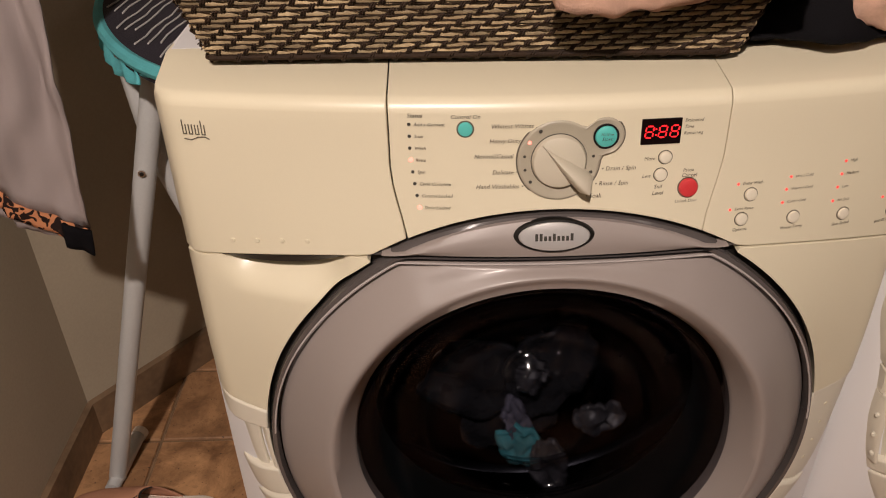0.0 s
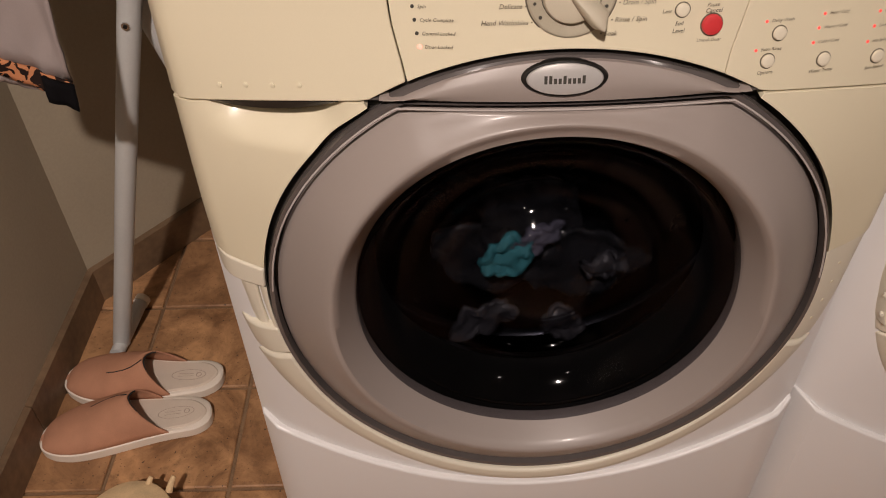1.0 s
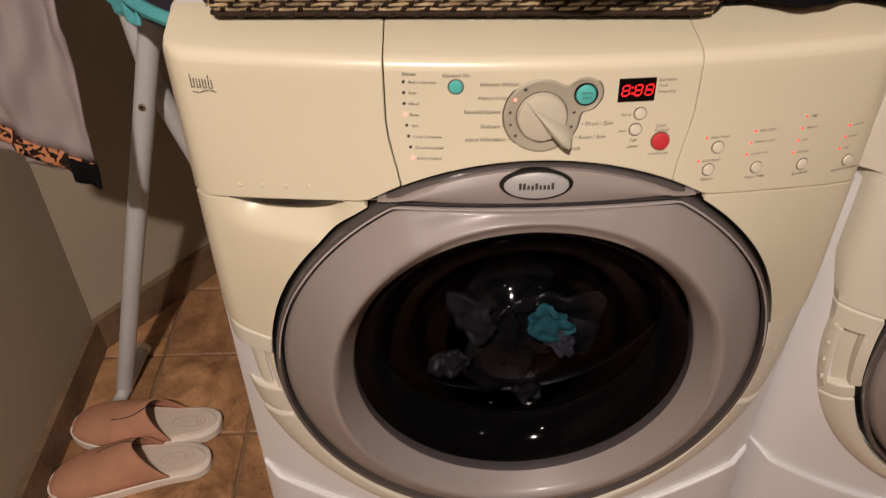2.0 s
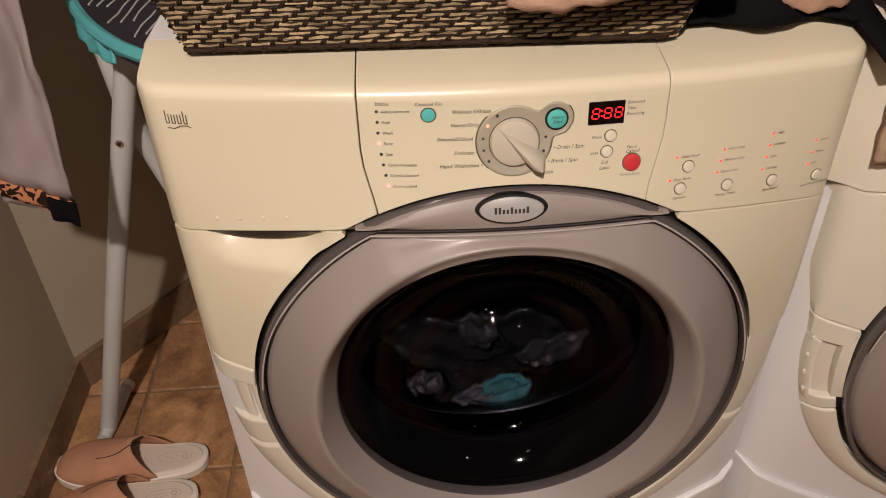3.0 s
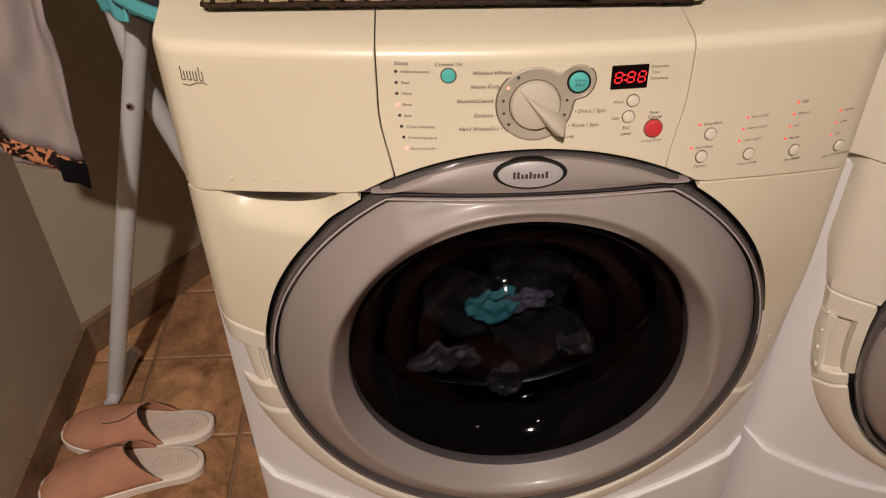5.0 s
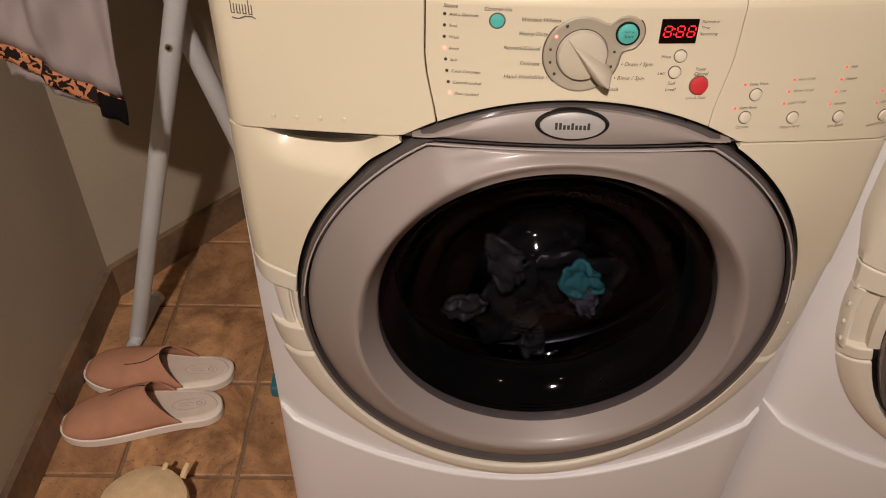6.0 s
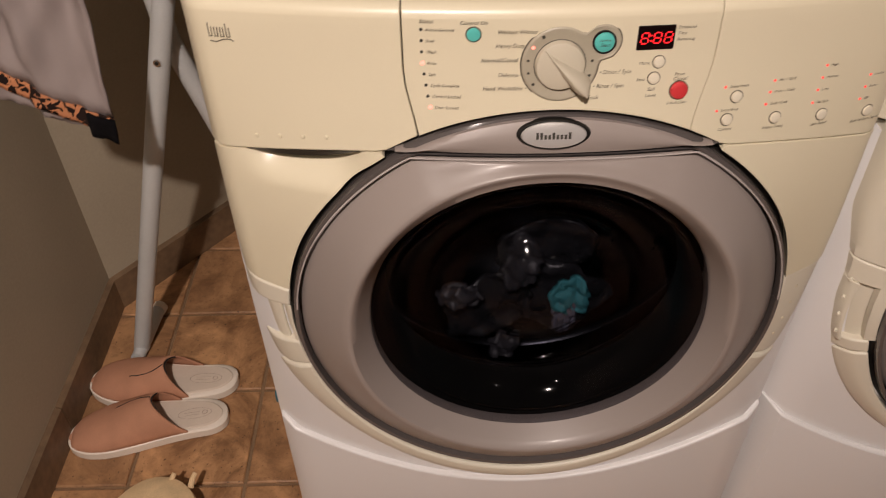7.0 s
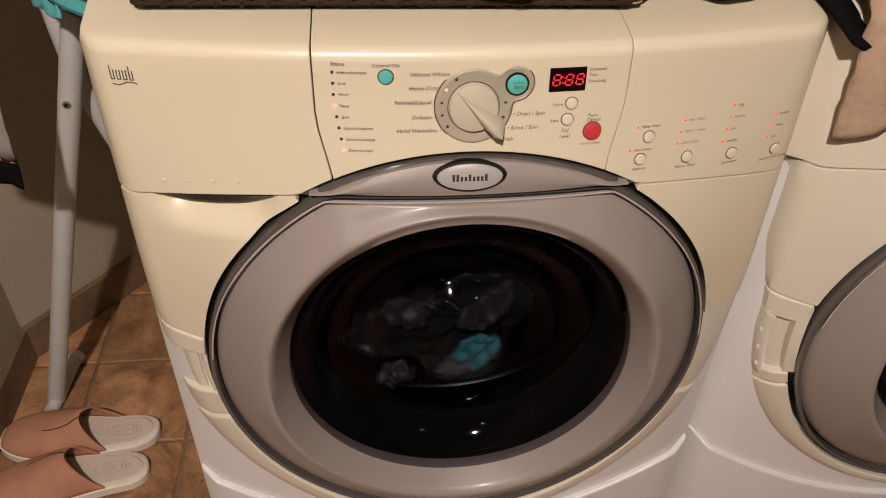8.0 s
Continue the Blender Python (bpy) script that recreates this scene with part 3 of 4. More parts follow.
def door_glass(parent, owner):
    # bowl of the door glass
    prof = [(0.1890, 0.0150), (0.180, 0.0205), (0.173, 0.0255), (0.1705, 0.0225), (0.1675, 0.023), (0.1655, 0.031), (0.160, 0.039), (0.152, 0.050), (0.147, 0.054), (0.135, 0.059), (0.128, 0.0605), (0.1245, 0.056), (0.120, 0.0555), (0.117, 0.0620), (0.110, 0.068), (0.098, 0.073), (0.089, 0.076), (0.082, 0.073), (0.074, 0.064), (0.065, 0.053), (0.054, 0.0435), (0.042, 0.0375), (0.026, 0.033), (0.012, 0.0315), (0.002, 0.031)]
    bm = bmesh.new()
    rows = []
    for r, off in prof:
        rows.append([Vector((r * rise(a) * math.cos(a), -0.082 + off, ZC + r * rise(a) * math.sin(a))) for a in [k * 2 * math.pi / 72 for k in range(72)]])
    vs = grid(bm, rows, True)
    bm.faces.new(vs[-1])
    g = part("glass_bowl", bm, GLASS, parent, "smoked bowl-shaped door glass")
    shell(g, 0.004)
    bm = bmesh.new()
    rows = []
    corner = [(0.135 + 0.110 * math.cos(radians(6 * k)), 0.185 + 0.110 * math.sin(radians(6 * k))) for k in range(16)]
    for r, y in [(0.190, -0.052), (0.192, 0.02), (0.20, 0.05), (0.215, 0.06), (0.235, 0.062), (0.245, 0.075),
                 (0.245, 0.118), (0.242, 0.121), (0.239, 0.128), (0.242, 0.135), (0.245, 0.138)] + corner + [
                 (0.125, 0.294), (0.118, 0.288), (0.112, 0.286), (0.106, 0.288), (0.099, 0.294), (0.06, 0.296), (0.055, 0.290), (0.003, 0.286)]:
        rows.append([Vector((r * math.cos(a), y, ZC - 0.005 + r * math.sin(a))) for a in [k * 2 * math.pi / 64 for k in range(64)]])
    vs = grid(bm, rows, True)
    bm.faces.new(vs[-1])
    part("drum", bm, STEEL, owner, "perforated steel drum, coloured near black for its unlit depth")
    bm = bmesh.new()
    rows = []
    for r, y in ((0.189, -0.054), (0.182, -0.03), (0.182, 0.0), (0.176, 0.015), (0.186, 0.03), (0.20, 0.045)):
        rows.append([Vector((r * math.cos(a), y, ZC + r * math.sin(a))) for a in [k * 2 * math.pi / 64 for k in range(64)]])
    grid(bm, rows, True)
    part("door_gasket", bm, RUBBER_AND_GAP, owner, "black rubber door gasket")


door_glass(door, washer)
door_glass(dryer_door, dryer)


def controls(t):
    X = lambda x: x - WX
    # badges, drawn as plain shapes
    oval("badge_rim", X(0.009), 0.8605, 0.0345, 0.0150, 0.0055, RUBBER_AND_GAP, t)
    oval("badge", X(0.009), 0.8605, 0.0312, 0.0130, 0.0072, SILVER, t, "oval silver badge")
    for i in range(9):
        x = -0.0165 + i * 0.0037
        tall = 0.0035 if i in (0, 1, 4, 8) else 0.0
        bm = bmesh.new()
        box(bm, x, x + 0.0024, -0.0030, 0.0012 + tall * 0.6, 0.0088, 0.0093)
        part("badge_mark", bm, INK, t, smooth=False).matrix_basis = on_front(X(0.009), 0.8605)
    place = on_front(X(-0.291), 0.944)
    for i in range(4):
        x = -0.0105 + i * 0.0056
        bm = bmesh.new()
        box(bm, x, x + 0.0008, -0.0037, 0.0045 + (0.004 if i in (0, 3) else 0), 0.0004, 0.0008)
        box(bm, x + 0.0028, x + 0.0036, -0.0037, 0.0045, 0.0004, 0.0008)
        box(bm, x, x + 0.0036, -0.0045, -0.0037, 0.0004, 0.0008)
        part("emblem_mark", bm, INK_SOFT, t, smooth=False).matrix_basis = place
    bm = bmesh.new()
    tube(bm, [(-0.010, -0.0085, 0.0006), (-0.004, -0.0095, 0.0006), (0.003, -0.0065, 0.0006), (0.009, -0.0062, 0.0006), (0.0125, -0.008, 0.0006)], 0.0005, 6)
    part("emblem_line", bm, INK_SOFT, t).matrix_basis = place
    # drawer pull: black plate as slot shade above a scooped hollow, and four dimples
    rows = []
    for i in range(21):
        u = i / 20
        x = X(-0.286) + 0.114 * u
        d = 0.0075 * math.sin(u * math.pi) ** 0.8
        rows.append([Vector((x, front(x, SEAM) - 0.0004, SEAM - sag(x) + 0.0012)), Vector((x, front(x, SEAM) + 0.002, SEAM - sag(x) + 0.0006 - d))])
    part("drawer_slot_shade", plate(rows, 0.004), RUBBER_AND_GAP, t, "black plate for the shade of the finger slot under the drawer")
    for i in range(4):
        dome("drawer_dimple", X(-0.273 + 0.0233 * i), 0.8525 - sag(-0.273 + 0.0233 * i), 0.0023, 0.0014, BEIGE, t, seg=12)

    # status column
    names = ["Add a Garment", "Soak", "Wash", "Rinse", "Spin", "Cycle Complete", "Control Locked", "Door Locked"]
    xs = (-0.1100, -0.1100, -0.1100, -0.1095, -0.1083, -0.1070, -0.1055, -0.1035)
    lettering("Status", X(-0.1115), 0.9625, 0.0052, t, INK)
    for i, (n, x) in enumerate(zip(names, xs)):
        z = 0.9548 - 0.01015 * i
        lit = n in ("Rinse", "Door Locked")
        dome("status_light", X(x), z, 0.0018 if lit else 0.0015, 0.0006, LED_LIT if lit else INK, t, "lit red status light" if lit else "", 12)
        lettering(n, X(x + 0.0038), z, 0.0040, t, INK_SOFT if i else INK)
    lettering("Control On", X(-0.0645), 0.9612, 0.0050, t, INK, "CENTER")
    ring_flat("button_ring", X(-0.0645), 0.9508, 0.0062, 0.0072, INK_SOFT, t)
    dome("power_button", X(-0.0645), 0.9508, 0.0061, 0.0025, TEAL_BUTTON, t, "round teal button")

    # dial with its bezel and the start button
    cx, cz = X(0.0115), 0.9235
    sx0, sz0 = X(0.0490) - cx, 0.0200

    def surround(grow):
        # outline of the two joined discs, seen from the dial's middle
        pts = []
        far = math.hypot(sx0, sz0)
        base = math.atan2(sz0, sx0)
        for k in range(120):
            a = k * 2 * math.pi / 120
            r = 0.0338
            d = math.atan2(math.sin(a - base), math.cos(a - base))
            side = far * abs(math.sin(d))
            if side < 0.0152 and math.cos(d) > 0:
                r = max(r, far * math.cos(d) + math.sqrt(0.0152 ** 2 - side ** 2))
            r += 0.0022 * math.exp(-((abs(d) - 0.40) / 0.07) ** 2)
            pts.append(((r + grow) * math.cos(a), (r + grow) * math.sin(a)))
        return pts

    def pear(name, rings, mat, label=""):
        bm = bmesh.new()
        vs = grid(bm, [[Vector((px, py, h)) for px, py in surround(gr)] for gr, h in rings], True)
        bm.faces.new(vs[-1])
        ob = part(name, bm, mat, t, label)
        ob.matrix_basis = on_front(cx, cz)
    pear("bezel_edge", ((0.0012, -0.003), (0.0012, 0.0006), (0.0, 0.0007)), INK_SOFT)
    pear("dial_bezel", ((0.0, -0.003), (0.0, 0.0022), (-0.0008, 0.0030), (-0.0022, 0.0033), (-0.0040, 0.0026)), BEZEL, "dull beige dial and button surround")
    ring_flat("button_ring", X(0.0490), 0.9432, 0.0092, 0.0106, RUBBER_AND_GAP, t, 0.0036)
    dome("start_button", X(0.0490), 0.9432, 0.0091, 0.0058, TEAL_BUTTON, t, "round teal start button", 28)
    lettering("Hold to", X(0.0490), 0.9460, 0.0032, t, INK_SOFT, "CENTER", lift=0.0066)
    lettering("Start", X(0.0490), 0.9418, 0.0044, t, INK, "CENTER", lift=0.0066)
    knob = dome("dial_knob", cx, cz, 0.0225, 0.010, KNOB, t, "cream dial knob", 40)
    ring_flat("knob_gap", cx, cz, 0.0225, 0.0231, RUBBER_AND_GAP, t, 0.0030, 40)
    bm = bmesh.new()
    rows = []
    for i in range(15):
        u = i / 14
        w = 0.0006 + 0.0104 * math.sin(min(1.0, u * 1.02) ** 1.4 * math.pi * 0.62) * (1 if u < 0.93 else (1 - ((u - 0.93) / 0.07) ** 2 * 0.6))
        h = 0.0098 + 0.0125 * math.sin(u * math.pi * 0.60)
        px = -0.021 + 0.054 * u
        rows.append([Vector((px, w * math.cos(a) * (1.0 if math.cos(a) > 0 else 0.55), 0.003 + (h - 0.003) * math.sin(a) ** 1.15)) for a in [k * math.pi / 12 for k in range(13)]])
    vs = grid(bm, rows)
    bm.faces.new(vs[0][::-1]), bm.faces.new(vs[-1])
    p = part("dial_pointer", bm, KNOB, knob, "teardrop pointer ridge of the dial")
    p.matrix_basis = pose(0, 0, 0, 0, 0, -46)
    for a in (123, 148, 172, 194, 216, 6, -20):
        dome("dial_mark", cx + 0.0283 * math.cos(radians(a)), cz + 0.0298 * math.sin(radians(a)), 0.0016, 0.0032, LED_LIT if a == 148 else INK, t,
             "lit red cycle light" if a == 148 else "", 10)
    for n, x, z in (("Whitest Whites .", -0.0070, 0.9530), ("Heavy Duty \u2022", -0.0165, 0.9405), ("Normal/Casual \u2022", -0.0222, 0.9275),
                    ("Delicate \u2022", -0.0218, 0.9140), ("Hand Washables \u2022", -0.0170, 0.9020)):
        lettering(n, X(x), z, 0.0053, t, INK if "Normal" in n else INK_SOFT, "RIGHT")
    for n, x, z in (("\u2022 Drain / Spin", 0.0470, 0.9150), ("\u2022 Rinse / Spin", 0.0420, 0.9025), ("\u2022 Soak", 0.0345, 0.8925)):
        lettering(n, X(x), z, 0.0053, t, INK_SOFT)

    # display with seven-segment figures
    bm = bmesh.new()
    box(bm, -0.0165, 0.0165, -0.0110, 0.0110, -0.002, 0.0012)
    d = part("display", bm, SCREEN, t, "black display window with red figures", bevel=0.0006)
    d.matrix_basis = on_front(X(0.0945), 0.9445)

    def figure(cx0):
        bm = bmesh.new()
        w, h, s = 0.0031, 0.0048, 0.00045
        for yy in (-h, 0, h):
            box(bm, cx0 - w + 0.0010, cx0 + w - 0.0010, yy - s, yy + s, 0.0013, 0.0016)
        for sx in (-w, w):
            for y0, y1 in ((-h + 0.0009, -0.0009), (0.0009, h - 0.0009)):
                box(bm, cx0 + sx - s, cx0 + sx + s, y0, y1, 0.0013, 0.0016)
        for v in bm.verts:
            v.co.x += v.co.y * 0.12
        part("figure", bm, LED_RED, d, "glowing red figure 8", smooth=False)
    for c in (-0.0100, 0.0010, 0.0108):
        figure(c)
    bm = bmesh.new()
    for yy in (-0.0025, 0.0025):
        box(bm, -0.0052, -0.0040, yy - 0.0006, yy + 0.0006, 0.0013, 0.0016)
    part("colon", bm, LED_RED, d, smooth=False)
    for n, z in (("Estimated", 0.9530), ("Time", 0.9475), ("Remaining", 0.9420)):
        lettering(n, X(0.1130), z, 0.0039, t, INK_SOFT)
    for n, x, z in (("More", 0.1000, 0.9222), ("Less", 0.0972, 0.9075)):
        ring_flat("button_ring", X(x), z, 0.0054, 0.0061, INK_SOFT, t)
        dome("option_button", X(x), z, 0.0053, 0.0028, BEIGE_BUTTON, t, "round cream button")
        lettering(n, X(x - 0.0085), z - 0.0005, 0.0042, t, INK_SOFT, "RIGHT")
    lettering("Soil", X(0.0955), 0.8975, 0.0046, t, INK, "CENTER")
    lettering("Level", X(0.0955), 0.8920, 0.0046, t, INK, "CENTER")
    lettering("Pause", X(0.1205), 0.9102, 0.0041, t, INK_SOFT, "CENTER")
    lettering("Cancel", X(0.1215), 0.9058, 0.0048, t, INK, "CENTER")
    ring_flat("button_ring", X(0.1215), 0.8952, 0.0082, 0.0090, INK_SOFT, t)
    dome("cancel_button", X(0.1215), 0.8952, 0.0081, 0.0040, RED_BUTTON, t, "round red cancel button", 28)
    lettering("Unlock Door", X(0.1205), 0.8838, 0.0036, t, INK_SOFT, "CENTER")

    # option groups
    groups = [
        ((0.1780, 0.8842), [(0.1660, 0.8940, "Delay Wash")], ""),
        ((0.1720, 0.8630), [(0.1610, 0.8720, "Extra Rinse")], "Options"),
        ((0.2205, 0.8592), [(0.2130, 0.8960, "Hot / Cold"), (0.2105, 0.8850, "Warm / Cold"), (0.2085, 0.8735, "Cold / Cold")], "Water Temp"),
        ((0.2695, 0.8550), [(0.2620, 0.9048, "High"), (0.2605, 0.8930, "Medium"), (0.2590, 0.8810, "Low"), (0.2570, 0.8685, "No Spin")], "Spin Speed"),
        ((0.3210, 0.8495), [(0.3110, 0.8890, "Louder"), (0.3095, 0.8765, "Softer"), (0.3080, 0.8640, "Off")], "End Of Cycle Signal"),
    ]
    for (bx, bz), lights, title in groups:
        ring_flat("button_ring", X(bx), bz, 0.0056, 0.0063, INK_SOFT, t)
        dome("option_button", X(bx), bz, 0.0055, 0.0028, BEIGE_BUTTON, t, "round cream button")
        if title:
            lettering(title, X(bx - 0.001), bz - 0.0090, 0.0041, t, INK_SOFT, "CENTER")
        for x, z, n in lights:
            dome("indicator_light", X(x), z, 0.0012, 0.0006, LED_SMALL, t, "lit red indicator", 10)
            lettering(n, X(x + 0.0035), z + 0.0004, 0.0037, t, INK_SOFT)


controls(washer)


# ---- laundry that turns in the drum ----
def crumpled(name, label, w, h, mat, seed):
    """A crumpled wet cloth in a rigid pose, in the xz plane, with thickness."""
    bm = bmesh.new()
    rows = []
    for i in range(13):
        row = []
        for k in range(17):
            u, v = i / 12 - 0.5, k / 16 - 0.5
            n = noise.noise(Vector((u * 4 + seed, v * 4, seed * 3.1)))
            edge = 1 + 0.35 * noise.noise(Vector((math.atan2(v, u) * 1.5, seed * 7.0, 0.3)))
            m = noise.noise(Vector((u * 9, v * 9 + seed, seed)))
            row.append(Vector((v * w * edge * (1 - 0.5 * abs(u)), 0.013 * n + 0.0012 * m, u * h * edge * (1 - 0.5 * abs(v)))))
        rows.append(row)
    grid(bm, rows)
    ob = part(name, bm, mat)
    shell(ob, 0.006)
    return tagged(ob, label, "cloth", "laundry in the drum")


teal = crumpled("wash_cloth", "wet teal cloth tumbling behind the door glass", 0.074, 0.054, WASH_TEAL, 1.0)
tail = crumpled("cloth_tail", "pale lavender underside of the cloth", 0.070, 0.036, WASH_TAIL, 2.6)
tail.parent = teal
tail.location = (-0.040, 0.004, 0.006)
for k in ("category", "group"):
    del tail[k]
LAUNDRY = [
    (crumpled("garment", "wet dark grey garment tumbling in the drum", 0.10, 0.05, WASH_GREY, 4.2), 95, 1.35, 0.055),
    (crumpled("garment", "wet dark grey garment tumbling in the drum", 0.06, 0.05, WASH_GREY, 5.9), 170, 1.45, 0.06),
    (crumpled("garment", "wet black garment tumbling in the drum", 0.16, 0.11, WASH_DARK, 7.3), 230, 1.0, 0.10),
    (crumpled("garment", "wet black garment tumbling in the drum", 0.17, 0.12, WASH_DARK, 9.1), 320, 0.9, 0.11),
    (crumpled("garment", "wet black garment tumbling in the drum", 0.14, 0.12, WASH_DARK, 11.7), 60, 0.8, 0.12),
    (crumpled("garment", "wet dark grey garment tumbling in the drum", 0.055, 0.04, WASH_GREY, 13.0), 255, 1.5, 0.055),
]

# ---- things on the floor ----
def slipper(at, turn, mirror):
    t = thing("slipper", "tan suede slip-on mule with a cream rubber sole", "shoe", at, turn, "pair of slippers")
    L = 0.285

    def half(u):
        # half width along the length, 0 at the heel and 1 at the toe
        w = 0.034 + 0.016 * ease(0.1, 0.68, u)
        w *= math.sqrt(max(0.0, 1 - ((0.16 - u) / 0.16) ** 2)) if u < 0.16 else 1
        w *= math.sqrt(max(0.0, 1 - ((u - 0.70) / 0.30) ** 2)) if u > 0.70 else 1
        return w

    def mid(u):
        return mirror * 0.006 * math.sin(u * math.pi * 1.3)
    us = [0.5 - 0.5 * math.cos(math.pi * i / 34) for i in range(35)]

    def lofted(z0, z1, grow, round_top=0.002):
        bm = bmesh.new()
        out = [(u, 1) for u in us] + [(u, -1) for u in us[-2:0:-1]]
        rows = []
        for z, g in ((z0, grow - 0.003), (z0 + 0.003, grow), (z1 - round_top, grow), (z1, grow - round_top)):
            rows.append([Vector(((u - 0.5) * (L + 2 * g), mid(u) + sd * max(0.0, half(u) + g * min(1.0, half(u) / 0.014)), z)) for u, sd in out])
        vs = grid(bm, rows, True)
        bm.faces.new(vs[0][::-1]), bm.faces.new(vs[-1])
        return bm
    part("sole", lofted(0.0, 0.022, 0.0045, 0.003), RUBBER_CREAM, t, "cream rubber sole")
    part("insole", lofted(0.018, 0.0255, -0.004, 0.002), INSOLE, t, "cream insole", smooth=False)
    bm = bmesh.new()
    tube(bm, [((0.2 + 0.11 * math.cos(a) - 0.5) * L, mid(0.2) + 0.012 * math.sin(a), 0.0257) for a in [k * 2 * math.pi / 32 for k in range(33)]], 0.0006, 6)
    part("insole_mark", bm, INSOLE_MARK, t)
    bm = bmesh.new()
    tube(bm, [((0.135 + 0.016 * math.cos(a) - 0.5) * L, mid(0.2) + 0.0045 * math.sin(a), 0.0257) for a in [k * 2 * math.pi / 16 for k in range(17)]], 0.0009, 6)
    part("insole_mark", bm, INSOLE_MARK, t)
    for k in (-0.003, 0.003):
        bm = bmesh.new()
        tube(bm, [((0.17 + 0.10 * q / 5 - 0.5) * L, mid(0.2) + k, 0.0256) for q in range(6)], 0.0006, 6)
        part("insole_mark", bm, INSOLE_MARK, t)

    def on_upper(u, q, lift=0.0):
        # a point of the upper: u along the foot, q across it from 0 to 1
        a = math.pi * q
        h = 0.066 * (1 - 0.50 * ease(0.46, 1.0, u)) * max(0.0, 1 - max(0.0, (u - 0.82) / 0.18) ** 3) ** 0.5
        h = 0.024 + (h - 0.024) * ease(0.16, 0.44, u) if u < 0.44 else h
        z = 0.018 + max(0.003, h - 0.014) * math.sin(a) ** 0.62
        w = (half(u) + 0.0022) * (1 - 0.16 * ((z - 0.014) / 0.05))
        return Vector(((u - 0.5) * (L + 0.004), mid(u) - math.cos(a) * w, z + lift))

    def opening(q):
        return 0.26 + 0.185 * (1 - abs(2 * q - 1) ** 1.8) + mirror * 0.03 * (2 * q - 1)
    bm = bmesh.new()
    def flare(i, k):
        return 0.011 * max(0.0, 1 - i / 9) ** 2 * math.sin(math.pi * k / 28) ** 0.8
    grid(bm, [[on_upper(opening(k / 28) + (1.0 - opening(k / 28)) * (1 - (1 - i / 26) ** 1.6), k / 28, flare(i, k)) for k in range(29)] for i in range(27)])
    up = part("upper", bm, SUEDE, t, "tan suede upper")
    shell(up, 0.0026)
    # dark tube drawn as the shade inside the opening
    bm = bmesh.new()
    tube(bm, [on_upper(opening(k / 20) - 0.004, k / 20, 0.008) for k in range(6, 15)], 0.0014, 6)
    part("opening_shade", bm, SEAM_AND_SHADE, t, "dark line for the shade inside the opening")
    bm = bmesh.new()
    q0 = 0.5 + mirror * 0.06
    tube(bm, [on_upper(opening(q0) + d, q0 + mirror * sway, up) for d, sway, up in
              ((0.004, 0.0, 0.0128), (0.03, 0.03, 0.0100), (0.07, 0.07, 0.0070), (0.12, 0.085, 0.0042), (0.18, 0.08, 0.0022), (0.24, 0.06, 0.0014))], 0.0011, 6)
    part("seam", bm, SEAM_AND_SHADE, t, "dark seam on the instep")
    return t


slipper((-0.655, 0.338, 0), 180 + 1, 1)
slipper((-0.657, 0.232, 0), 180 + 9, -1)


def straw_basket():
    t = thing("straw_basket", "small round cream straw basket with closed lid and two stubs", "basket", (-0.588, 0.018, 0))
    bm = bmesh.new()
    rows = []
    for r, z in ((0.002, 0.003), (0.050, 0.003), (0.064, 0.018), (0.071, 0.046), (0.072, 0.058), (0.070, 0.064), (0.064, 0.067), (0.052, 0.072), (0.030, 0.076), (0.002, 0.077)):
        rows.append([Vector((r * math.cos(a) * (1 + 0.03 * math.sin(5 * a)), r * math.sin(a), z)) for a in [k * 2 * math.pi / 40 for k in range(40)]])
    vs = grid(bm, rows, True)
    bm.faces.new(vs[0][::-1]), bm.faces.new(vs[-1])
    part("body", bm, STRAW, t)
    for x in (0.016, 0.052):
        bm = bmesh.new()
        tube(bm, [(x, 0.052, 0.056), (x + 0.003, 0.064, 0.064), (x + 0.007, 0.073, 0.070)], [0.006, 0.005, 0.004], 8)
        part("handle", bm, STRAW, t)
    return t


straw_basket()


def storage_box():
    bm = bmesh.new()
    box(bm, -0.035, 0.035, -0.065, 0.065, 0.0, 0.03)
    ob = part("storage_box", bm, BLUE, None, bevel=0.006)
    ob.matrix_basis = pose(-0.392, 0.352, 0.0)
    return tagged(ob, "flat blue plastic box on the floor beside the washer", "box")


storage_box()


